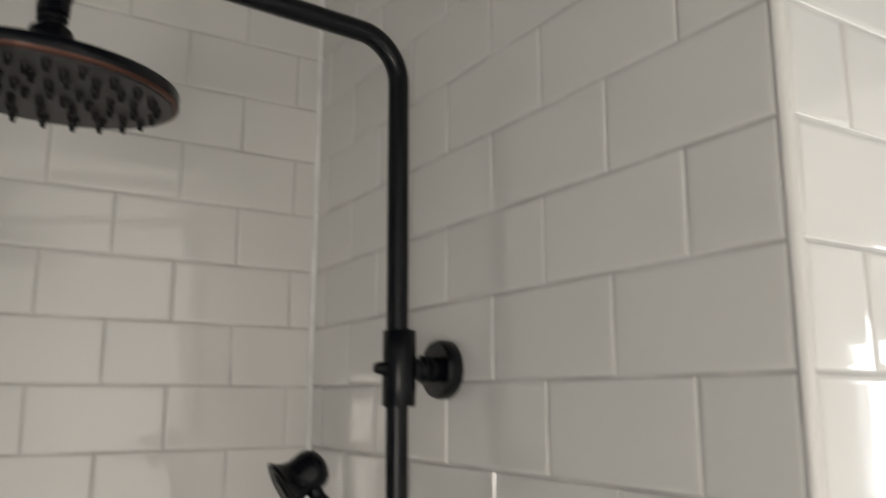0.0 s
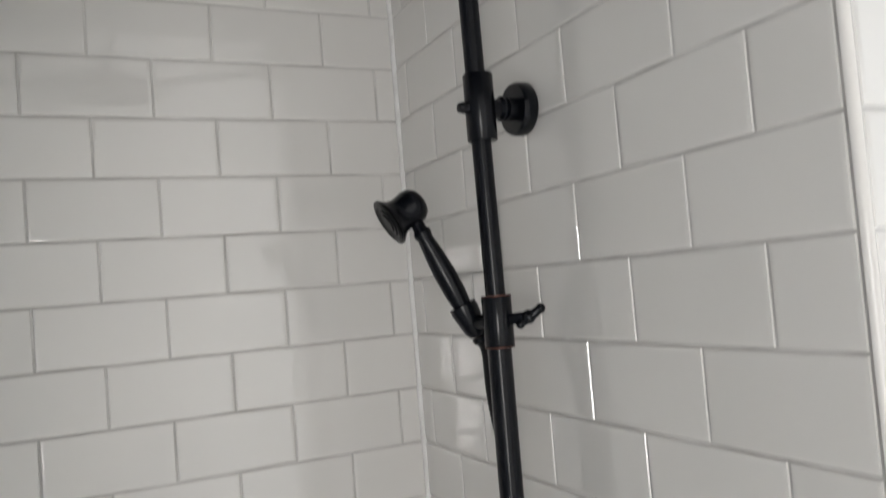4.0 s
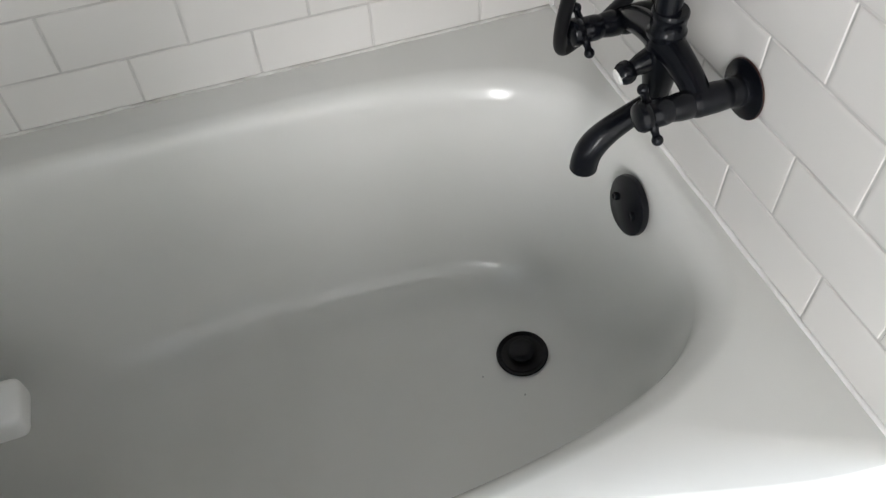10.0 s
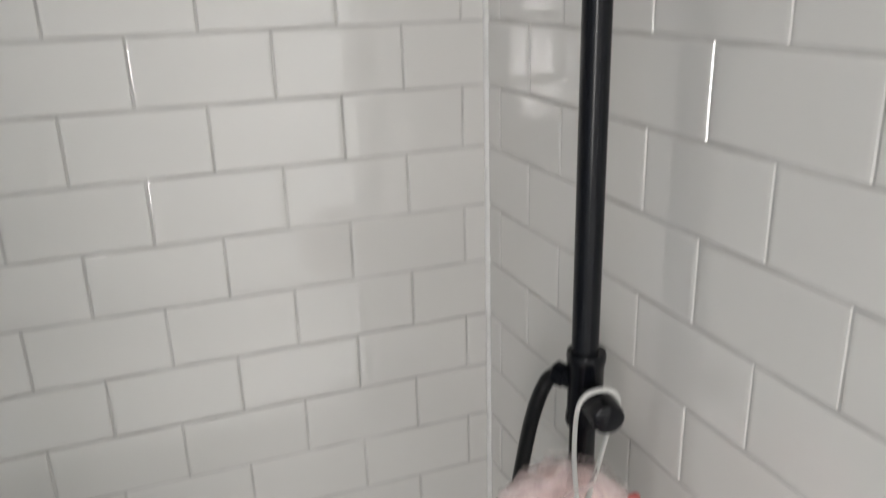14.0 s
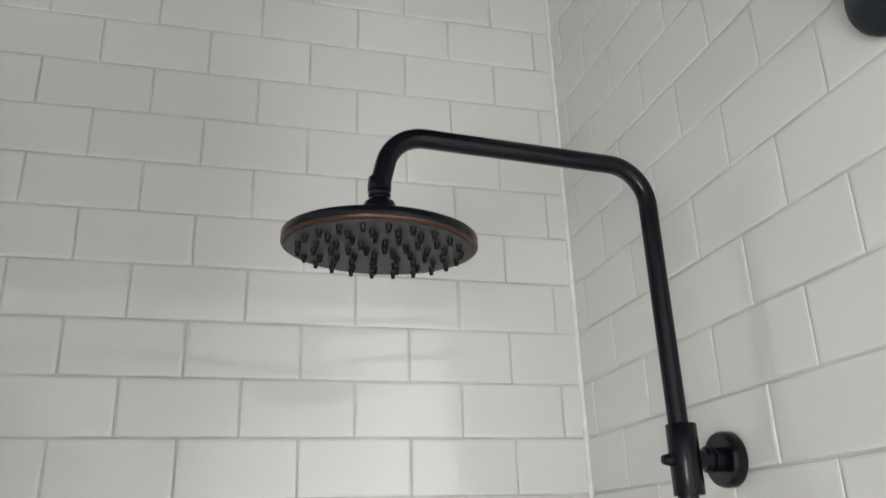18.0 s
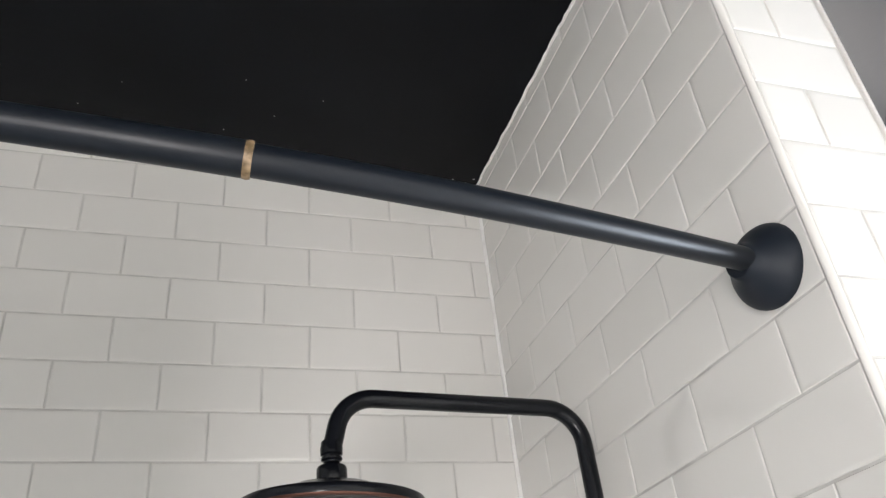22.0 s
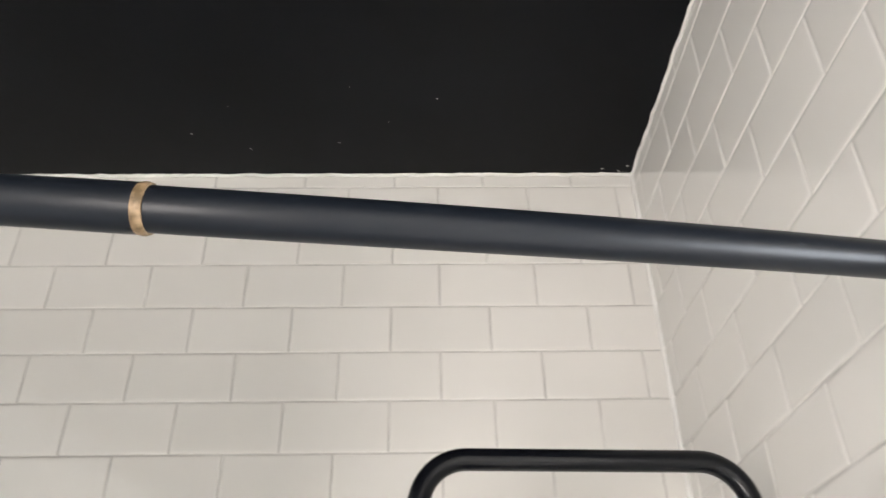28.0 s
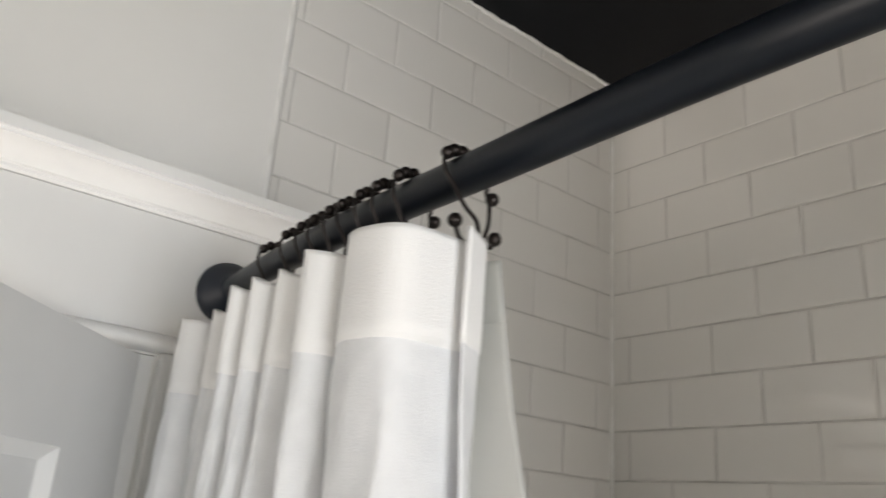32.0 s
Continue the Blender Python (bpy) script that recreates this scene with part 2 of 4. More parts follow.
def ball(centre, r, bm=None, squash=(1, 1, 1), seg=16):
    bm = bm or bmesh.new()
    got = bmesh.ops.create_uvsphere(bm, u_segments=seg, v_segments=max(6, seg // 2), radius=r)["verts"]
    bmesh.ops.scale(bm, vec=squash, verts=got)
    bmesh.ops.translate(bm, vec=centre, verts=got)
    return bm


# ---- the large structure ----
JOINT = 0.0026       # joint width
BED = 0.0019         # how far the joints lie behind the tile faces


def solid_wall(name, label, boxes, mat):
    bm = bmesh.new()
    for b in boxes:
        box(bm, *b)
    return whole(name, bm, mat, label, "wall", "structure", None)


wall_north = solid_wall("wall_north", "white subway tiled long wall behind the bathtub", [(-LONG - 0.15, BED, 0, 0.12, 0.16, CEIL + 0.1)], GROUT)
wall_east = solid_wall("wall_east", "white subway tiled wing wall carrying the shower fittings", [(BED, -END + BED, 0, WING - BED, BED, CEIL + 0.1)], GROUT)
wall_west = solid_wall("wall_west", "white subway tiled end wall of the bath alcove", [(-LONG - 0.15, -0.676, 0, -LONG - BED, BED, CEIL + 0.1)], GROUT)
solid_wall("wall_west_painted", "white painted plaster wall above and beside the door", [
    (-LONG - 0.15, -0.768, 1.955, -LONG, -0.676, CEIL + 0.1), (-LONG - 0.15, -1.56, 1.955, -LONG, -0.768, CEIL + 0.1),
    (-LONG - 0.15, -0.768, 0, -LONG, -0.676, 1.955), (-LONG - 0.15, SOUTH - 0.15, 0, -LONG, -1.56, CEIL + 0.1)], WHITE_PAINT)
wall_south = solid_wall("wall_south", "white painted wall with a small added window facing the bathtub", [
    (-1.16, SOUTH - 0.15, 0, TURN, SOUTH, CEIL + 0.1), (-LONG, SOUTH - 0.15, 0, -1.43, SOUTH, CEIL + 0.1), (-1.43, SOUTH - 0.15, 0, -1.16, SOUTH, 0.69), (-1.43, SOUTH - 0.15, 1.69, -1.16, SOUTH, CEIL + 0.1),
    (TURN - 0.15, DEEP - 0.15, 0, TURN, SOUTH - 0.15, CEIL + 0.1), (TURN, DEEP - 0.15, 0, EAST + 0.15, DEEP, CEIL + 0.1)], WHITE_PAINT)
wall_far_east = solid_wall("wall_far_east", "white painted wall with a wide sash window", [
    (EAST, DEEP, 0, EAST + 0.15, -1.91, CEIL + 0.1), (EAST, -0.85, 0, EAST + 0.15, 0.1, CEIL + 0.1),
    (EAST, -1.91, 0, EAST + 0.15, -0.85, 0.74), (EAST, -1.91, 1.82, EAST + 0.15, -0.85, CEIL + 0.1)], WHITE_PAINT)
wall_recess = solid_wall("wall_recess", "white painted wall with an added window behind the wing wall", [
    (WING - BED, -0.05, 0, 0.42, 0.10, CEIL + 0.1), (1.42, -0.05, 0, EAST, 0.10, CEIL + 0.1),
    (0.42, -0.05, 0, 1.42, 0.10, 0.75), (0.42, -0.05, 2.25, 1.42, 0.10, CEIL + 0.1)], WHITE_PAINT)
solid_wall("wall_hall", "plain white wall of the hall beyond the door", [
    (-LONG - 1.2, -1.68, 0, -LONG - 1.1, 0, CEIL + 0.1), (-LONG - 1.1, -0.45, 0, -LONG - 0.15, -0.35, CEIL + 0.1), (-LONG - 1.1, -1.68, 0, -LONG - 0.15, -1.62, CEIL + 0.1)], WHITE_PAINT)


def build_ceiling():
    bm = box(boxed(-LONG - 0.15, SOUTH - 0.15, CEIL, EAST + 0.15, 0.16, CEIL + 0.12), TURN - 0.15, DEEP - 0.15, CEIL, EAST + 0.15, SOUTH - 0.15, CEIL + 0.12)
    box(bm, -LONG - 1.2, -1.68, CEIL, -LONG - 0.15, 0.16, CEIL + 0.12)
    return whole("ceiling", bm, BLACK_CEILING, "matt black painted plaster ceiling", "ceiling", "structure", None)


build_ceiling()
FLOOR_BED = material("floor grout", (0.30, 0.29, 0.28), 0.9)
floor = whole("floor", box(boxed(-LONG - 1.2, SOUTH - 0.15, -0.12, EAST + 0.15, 0.1, -0.002), TURN - 0.15, DEEP - 0.15, -0.12, EAST + 0.15, SOUTH - 0.15, -0.002), FLOOR_BED, "pale patterned tile floor beside the bathtub", "floor", "structure", None)


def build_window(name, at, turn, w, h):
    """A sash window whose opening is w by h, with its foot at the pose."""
    ob = thing(name, "unseen white painted timber sash window", "window", kind="structure")
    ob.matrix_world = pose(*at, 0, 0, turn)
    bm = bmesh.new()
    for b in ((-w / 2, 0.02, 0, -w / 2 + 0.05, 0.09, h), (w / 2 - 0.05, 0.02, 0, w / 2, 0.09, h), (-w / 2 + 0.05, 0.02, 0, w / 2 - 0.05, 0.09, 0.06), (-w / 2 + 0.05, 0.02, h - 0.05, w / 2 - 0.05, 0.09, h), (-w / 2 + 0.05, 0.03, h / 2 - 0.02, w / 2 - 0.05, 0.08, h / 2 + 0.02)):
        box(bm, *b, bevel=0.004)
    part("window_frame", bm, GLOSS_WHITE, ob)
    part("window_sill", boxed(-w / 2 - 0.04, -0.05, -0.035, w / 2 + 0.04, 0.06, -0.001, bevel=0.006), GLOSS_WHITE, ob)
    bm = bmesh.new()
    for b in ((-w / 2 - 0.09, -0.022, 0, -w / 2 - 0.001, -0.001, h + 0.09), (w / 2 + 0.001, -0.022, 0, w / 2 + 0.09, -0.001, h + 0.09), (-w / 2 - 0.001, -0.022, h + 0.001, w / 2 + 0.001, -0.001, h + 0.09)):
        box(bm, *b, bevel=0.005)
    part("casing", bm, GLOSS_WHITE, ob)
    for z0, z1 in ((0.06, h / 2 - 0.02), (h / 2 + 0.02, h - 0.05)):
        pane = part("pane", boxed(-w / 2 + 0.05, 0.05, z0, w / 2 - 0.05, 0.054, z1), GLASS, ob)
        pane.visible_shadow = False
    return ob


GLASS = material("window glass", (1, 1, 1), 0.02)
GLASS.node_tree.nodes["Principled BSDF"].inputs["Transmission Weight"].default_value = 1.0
# unseen window built round the added north lamp
build_window("added_window_1", (0.92, -0.05, 0.75), 0, 1.00, 1.50)
# unseen window built round the added south lamp
build_window("added_window_3", (-1.295, SOUTH, 0.69), 180, 0.27, 1.00)
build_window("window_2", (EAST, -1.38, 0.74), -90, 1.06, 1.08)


# ---- bathtub ----
def oval(cx, cy, rx, ry, z, n, power, box_lim=None):
    out = []
    for i in range(n):
        a = 2 * math.pi * i / n
        c, s = math.cos(a), math.sin(a)
        out.append((cx + rx * math.copysign(abs(c) ** (2 / power), c), cy + ry * math.copysign(abs(s) ** (2 / power), s), z))
    return out


def squared(x0, x1, y0, y1, z, n, inner):
    """A rectangle whose corners fall on points, matched to an inner ring by direction."""
    cx, cy = (x0 + x1) / 2, (y0 + y1) / 2
    hx, hy = (x1 - x0) / 2, (y1 - y0) / 2
    out = []
    for p in inner:
        dx, dy = (p[0] - cx) / hx, (p[1] - cy) / hy
        k = 1 / max(abs(dx), abs(dy))
        out.append([cx + dx * hx * k, cy + dy * hy * k, z])
    for sx in (-1, 1):
        for sy in (-1, 1):
            i = min(range(n), key=lambda q: abs(out[q][0] - cx - sx * hx) + abs(out[q][1] - cy - sy * hy))
            out[i][0], out[i][1] = cx + sx * hx, cy + sy * hy
    return out


TUB_Y = -0.353
FRONT = -0.737       # the tub's front edge


def roll(ring, u):
    """A ring of the outer rim moved on to the front roll, which widens away from the end walls; u runs from the deck (0) to the front (1)."""
    out = []
    for x, y, z in ring:
        if y < FRONT + 0.02:
            k = ease(min(-x, x + LONG) / 0.34)
            w = 0.004 + 0.064 * k
            y, z = FRONT + w * (1 - u), RIM - (0.006 + 0.046 * k) * (0.62 * u + 0.38 * (1 - math.sqrt(max(0.0, 1 - u * u))))
        out.append((x, y, z))
    return out


def ease(u):
    u = min(1.0, max(0.0, u))
    return u * u * (3 - 2 * u)


def build_bathtub():
    ob = thing("bathtub", "white enamelled alcove bathtub set between tiled walls", "bathtub", (-LONG / 2, TUB_Y, 0))
    n = 160
    top = oval(-0.728, TUB_Y, 0.712, 0.294, RIM, n, 4.0)
    rings = []
    g = 0.0015
    for y0, z in ((FRONT + 0.012, 0.004), (FRONT + 0.008, 0.30), (FRONT + 0.002, 0.345)):
        rings.append(squared(-LONG + g, -g, y0, -g, z, n, top))
    for u in (1.0, 0.985, 0.94, 0.86, 0.75, 0.62, 0.48, 0.34, 0.20, 0.10, 0.03, 0.0):
        rings.append(roll(squared(-LONG + g, -g, FRONT, -g, RIM, n, top), u))
    for cx, rx, ry, z, power in ((-0.728, 0.715, 0.2985, RIM, 4.2), (-0.728, 0.709, 0.292, RIM - 0.0015, 4.1), (-0.728, 0.702, 0.285, RIM - 0.007, 4.0), (-0.728, 0.696, 0.278, RIM - 0.018, 3.8),
                                 (-0.727, 0.690, 0.2735, RIM - 0.045, 3.7), (-0.722, 0.678, 0.273, 0.28, 3.7), (-0.714, 0.664, 0.269, 0.22, 3.7), (-0.708, 0.652, 0.262, 0.18, 3.6), (-0.704, 0.643, 0.254, 0.152, 3.6), (-0.700, 0.633, 0.243, 0.127, 3.6),
                                 (-0.697, 0.621, 0.230, 0.106, 3.5), (-0.694, 0.606, 0.213, 0.088, 3.4), (-0.692, 0.588, 0.193, 0.075, 3.3), (-0.691, 0.564, 0.168, 0.066, 3.2), (-0.69, 0.53, 0.14, 0.0605, 3.1), (-0.69, 0.46, 0.11, 0.0570, 3.0), (-0.69, 0.35, 0.075, 0.0550, 2.6), (-0.69, 0.16, 0.04, 0.0540, 2.2)):
        rings.append(oval(cx, TUB_Y, rx, ry, z, n, power))
    for name, some, cap in (("basin", rings[3:], True), ("apron", rings[:4], False)):
        bm = bmesh.new()
        vs = [[bm.verts.new(Vector(p) - ob.location) for p in ring] for ring in some]
        for a, b in zip(vs, vs[1:]):
            for i in range(n):
                j = (i + 1) % n
                bm.faces.new((a[i], a[j], b[j], b[i]))
        bm.faces.new(vs[-1] if cap else vs[0][::-1])
        part(name, bm, ENAMEL, ob, smooth=60)
    for x, y, z, r in ((-0.205, -0.155, 0.0716, 0.0016), (-0.235, -0.335, 0.0585, 0.0008), (-0.190, -0.385, 0.0625, 0.0007)):
        part("chip", lathe([(0, -0.004), (r, -0.0035), (r * 0.8, 0.0004), (0, 0.0005)], Matrix.Translation(Vector((x, y, z)) - ob.location), 8), RUBBER, ob, "tiny dark chip in the enamel")
    return ob


bathtub = build_bathtub()


def build_drain():
    ob = thing("bath_drain", "dark bronze pop-up drain in the tub floor", "drain", (-0.168, -0.322, 0.0645))
    ob.rotation_euler = (0, radians(-6), 0)
    part("flange", lathe([(0.012, -0.002), (0.0375, -0.002), (0.0385, 0.0), (0.037, 0.0022), (0.033, 0.0018), (0.029, -0.0012), (0.012, -0.0016)], steps=40), BRONZE, ob)
    # solid black disc: the shade inside the open drain hole as colour
    part("hole_shade", lathe([(0, -0.003), (0.0345, -0.003), (0.0345, 0.0002), (0, -0.0002)], steps=32), RUBBER, ob, "black disc standing in for the shaded drain hole")
    part("stopper", lathe([(0.0, -0.004), (0.006, -0.004), (0.006, 0.006), (0.019, 0.007), (0.0195, 0.0095), (0.017, 0.0115), (0.008, 0.0125), (0.0, 0.0125)], steps=32), BRONZE, ob)
    return ob


build_drain()


def build_overflow():
    ob = thing("overflow_plate", "round dark bronze overflow plate with two screws", "overflow plate")
    ob.matrix_world = along((-0.0425, -0.338, 0.354), (-0.0425 - 0.10, -0.338, 0.354 + 0.012))
    part("plate", lathe([(0.0, 0.0), (0.0375, 0.0), (0.0385, 0.003), (0.0375, 0.008), (0.034, 0.0105), (0.0, 0.0112)], steps=40), BRONZE, ob)
    for sy in (-0.02, 0.02):
        part("screw", lathe([(0.0, 0.0), (0.0052, 0.0), (0.0052, 0.0022), (0.004, 0.0034), (0.0018, 0.0030), (0.0, 0.0022)], pose(sy, sy * 0.08, 0.0108), 16), BRONZE, ob)
    return ob


build_overflow()

# ---- curtain rod ----
JOINT_X = -0.497     # where the two tubes meet
rng_ring = random.Random(5)


def swell(x):
    """The inner tube bows further out and sags near the valve wall."""
    if -0.425 < x < 0:
        return math.sin(math.pi * x / -0.85) ** 2
    return math.cos(math.pi / 2 * (-x - 0.425) / 0.30) ** 2 if -0.725 < x <= -0.425 else 0.0


def rod_y(x):
    """The rod bows out between its ends."""
    u = -x / LONG
    return -0.6781 - 0.0260 * u - u * (1 - u) * (0.3115 + 0.0406 * (2 * u - 1)) - 0.034 * swell(x)


def rod_z(x):
    u = -x / LONG
    return 2.0158 + 0.0282 * u - 0.0561 * u * (1 - u) - 0.026 * swell(x) - 0.0080 * ease((-x - 0.66) / 0.32)


def on_rod(x):
    return (x, rod_y(x), rod_z(x))


def build_curtain_rod():
    ob = thing("curtain_rod", "bowed satin black telescopic shower curtain rod", "curtain rod", (0, 0, 0))
    part("inner_tube", tube([on_rod(x) for x in np.linspace(-0.036, JOINT_X, 22)], 0.0117, steps=28), ROD_BLACK, ob)
    part("outer_tube", tube([on_rod(x) for x in np.linspace(JOINT_X - 0.0035, -LONG + 0.06, 40)], 0.0129, steps=28), ROD_BLACK, ob)
    part("collar", tube([on_rod(x) for x in np.linspace(JOINT_X + 0.0006, JOINT_X - 0.0048, 4)], [0.0127, 0.0133, 0.0133, 0.0129], steps=28), TAN_TAPE, ob, "tan protective ring at the joint")
    for x, s in ((0.0, -1), (-LONG + 0.019, 1)):
        prof = [(0.0, 0.0), (0.0405, 0.0), (0.0424, 0.0015), (0.0428, 0.0045), (0.0415, 0.009), (0.0375, 0.0150), (0.0320, 0.0205), (0.0262, 0.0255), (0.0212, 0.0300), (0.0184, 0.0345), (0.0174, 0.0395), (0.0162, 0.0410), (0.0, 0.0410)]
        prof = prof if s < 0 else [(r * 0.84, z) for r, z in prof]
        a = Vector(on_rod(x)) + Vector((s * 0.0008, 0.003 if s < 0 else 0, 0))
        part("flange", lathe(prof, along(a, a + Vector((s, (rod_y(x + s * 0.05) - rod_y(x)) / 0.05 * 0.6, 0))), 40), FLANGE_BLACK, ob)
    return ob


TAN_TAPE = material("tan ring", (0.30, 0.19, 0.10), 0.5)
noisy(TAN_TAPE, 200.0, (0.10, 0.065, 0.03), (0.26, 0.175, 0.10))
build_curtain_rod()


# ---- shower column ----
RX, RY = RISER
HEAD = Vector((-0.3772, -0.385, 1.8668))   # centre of the head's underside
ARM_Z = 1.988


def build_shower_column():
    ob = thing("shower_column", "oil-rubbed bronze exposed shower column on the tiled wall", "shower column", (RX, RY, 0.62))
    o = ob.location
    L = lambda *p: Vector(p) - o
    tip = Vector((HEAD.x, HEAD.y, 1.933))
    arm = bend([L(RX, RY, 1.43), L(RX - 0.005, RY, ARM_Z + 0.011), L(HEAD.x + 0.0145, HEAD.y + 0.002, ARM_Z + 0.007), tip - o], 0.045, 12)
    part("upper_pipe", tube(arm, 0.0104, steps=24), BRONZE, ob)
    part("lower_pipe", rod(L(RX - 0.002, RY, 0.622), L(RX - 0.001, RY, 1.44), 0.0125), BRONZE, ob)
    # wall bracket
    bz = 1.6705
    br = part("wall_bracket", lathe([(0, 0), (0.027, 0), (0.0285, 0.002), (0.0285, 0.012), (0.0265, 0.016), (0.0125, 0.0165), (0.0115, 0.024), (0.0135, 0.027), (0.0135, 0.031), (0.0105, 0.034), (0.0095, 0.052), (0, 0.052)], along(L(-0.001, RY, bz), L(-1, RY, bz)), 36), BRONZE, ob)
    part("sleeve", lathe([(0.0110, 0), (0.0150, 0), (0.0158, 0.001), (0.0158, 0.070), (0.0150, 0.071), (0.0110, 0.071)], Matrix.Translation(L(RX, RY, bz - 0.035)), 28), BRONZE, br)
    part("set_screw", lathe([(0, 0), (0.0062, 0), (0.0062, 0.006), (0.0048, 0.011), (0.0, 0.012)], along(L(RX - 0.014, RY, bz), L(RX - 1, RY, bz)), 16), BRONZE, br)
    # sliding holder
    hz = 1.448
    slide = part("hand_shower_slider", lathe([(0.0126, 0), (0.0148, 0), (0.0155, 0.0015), (0.0155, 0.051), (0.0148, 0.0525), (0.0126, 0.0525)], Matrix.Translation(L(RX, RY, hz - 0.0265)), 28), BRONZE, ob)
    for z in (hz - 0.0275, hz + 0.0250):
        part("worn_edge", lathe([(0.0140, 0), (0.0157, 0.0003), (0.0157, 0.0014), (0.0140, 0.0018)], Matrix.Translation(L(RX, RY, z)), 28), BRONZE_EDGE, slide, "worn coppery edge")
    kn = Vector((0.62, -0.78, 0.08)).normalized()
    a = L(RX, RY, hz)
    bm = rod(a + kn * 0.013, a + kn * 0.034, 0.0058, steps=16)
    ball(a + kn * 0.034, 0.0075, bm)
    q = a + kn * 0.036
    w = Vector((0.35, -0.25, 0.30)).normalized()
    tube([q - w * 0.012, q - w * 0.005, q + w * 0.005, q + w * 0.012], [0.0035, 0.005, 0.005, 0.0045], bm, 12)
    ball(q + w * 0.013, 0.0052, bm)
    ball(q - w * 0.013, 0.0046, bm)
    part("lever_knob", bm, BRONZE, slide)
    d = HAND_DIR
    c = L(*HAND_FOOT)
    part("cradle", tube([c - d * 0.020, c - d * 0.014, c + d * 0.010, c + d * 0.016], [0.0095, 0.0125, 0.0155, 0.0150], steps=24), BRONZE, slide)
    part("cradle_arm", rod(a, c - d * 0.006, 0.008, steps=16), BRONZE, slide)
    return ob


HAND_FOOT = (-0.0665, -0.308, 1.452)
HAND_HEAD = Vector((-0.122, -0.292, 1.559))
HAND_DIR = (HAND_HEAD + Vector((0.008, -0.003, 0.0)) - Vector(HAND_FOOT)).normalized()
column = build_shower_column()


def build_rain_head():
    ob = thing("rain_shower_head", "round oil-rubbed bronze rain shower head with rubber nozzles", "shower head", HEAD)
    tilt = pose(0, 0, 0, 4.0, 1.5, 0) @ Matrix.Diagonal((0.974, 0.974, 1, 1))
    disc = part("disc", lathe([(0, 0.0), (0.0950, 0.0), (0.0968, 0.0008), (0.0975, 0.0024), (0.0976, 0.0098), (0.0968, 0.0114), (0.0945, 0.0126), (0.076, 0.0158), (0.060, 0.0215), (0.044, 0.0272), (0.026, 0.0310), (0.0, 0.0320)], tilt, 72), BRONZE, ob)
    part("face_plate", lathe([(0, -0.0012), (0.0925, -0.0012), (0.0935, 0.0006), (0, 0.0006)], tilt, 64), FACE, disc, "dark grey spray face")
    part("worn_rim", lathe([(0.0958, 0.0000), (0.0966, 0.0003), (0.0974, 0.0012), (0.09775, 0.0024), (0.0968, 0.0020)], tilt, 72), BRONZE_EDGE, disc, "worn coppery rim line")
    part("swivel_nut", lathe([(0, 0.030), (0.0150, 0.030), (0.0160, 0.0320), (0.0160, 0.0465), (0.0148, 0.0490), (0.0098, 0.0515), (0.0088, 0.0530), (0.0090, 0.0545), (0.0112, 0.0560), (0.0114, 0.0580), (0.0094, 0.0592), (0.0094, 0.0606), (0.0118, 0.0620), (0.0121, 0.0690), (0.0113, 0.0720), (0.0110, 0.076), (0, 0.076)], steps=28), BRONZE, ob)
    for r, k, ph in ((0.014, 4, 0.2), (0.031, 8, 0.0), (0.048, 13, 0.1), (0.065, 17, 0.0), (0.081, 22, 0.07)):
        for i in range(k):
            a = 2 * math.pi * i / k + ph
            nz = new("nozzle", NOZZLE)
            nz.parent = disc
            nz.matrix_local = tilt @ pose(r * math.cos(a), r * math.sin(a), -0.001)
    return ob


FACE = bumpy(material("dark spray face", (0.022, 0.021, 0.022), 0.5, spec=0.35), 80.0, 0.1, 0.0005)
NOZZLE = finish(lathe([(0, -0.0078), (0.0014, -0.0078), (0.0023, -0.0070), (0.0023, -0.0057), (0.0018, -0.0050), (0.0027, -0.0044), (0.0030, -0.0036), (0.0030, -0.0012), (0.0036, 0.0), (0, 0.0)], steps=10), RUBBER, 50)
build_rain_head()


def build_hand_shower():
    ob = thing("hand_shower", "oil-rubbed bronze telephone hand shower resting in its cradle", "hand shower", HAND_FOOT)
    o = Vector(HAND_FOOT)
    d = HAND_DIR
    grip = [(-0.018, 0.0075), (0.0, 0.0085), (0.012, 0.0098), (0.030, 0.0118), (0.055, 0.0122), (0.080, 0.0105), (0.098, 0.0085), (0.102, 0.0098), (0.106, 0.0098), (0.109, 0.0075), (0.125, 0.0072), (0.132, 0.0085)]
    part("handle", tube([d * s for s, _ in grip], [r for _, r in grip], steps=24), BRONZE, ob)
    h = HAND_HEAD - o
    face = Vector((-0.86, 0.06, -0.50)).normalized()
    m = along(h + d * 0.012 - face * 0.010, h + d * 0.012 + face) @ Matrix.Scale(0.92, 4)
    part("bell", lathe([(0, -0.018), (0.009, -0.0172), (0.0165, -0.0135), (0.0208, -0.007), (0.0215, 0.0), (0.0205, 0.007), (0.0200, 0.014), (0.0218, 0.021), (0.0265, 0.0275), (0.0290, 0.0300), (0.0290, 0.0315), (0.0262, 0.0312), (0, 0.0300)], m, 36), BRONZE, ob)
    bm = lathe([(0, 0.0302), (0.0245, 0.0305), (0.0252, 0.0322), (0.022, 0.0335), (0.018, 0.0322), (0.0165, 0.0340), (0.012, 0.0328), (0.0105, 0.0345), (0.005, 0.0335), (0, 0.0350)], m, 36)
    part("spray_face", bm, RUBBER, ob, "ringed black spray face")
    return ob


build_hand_shower()


# ---- bath and shower valve ----
VZ = 0.577           # height of the valve's inlets
VY = (-0.417, -0.275)


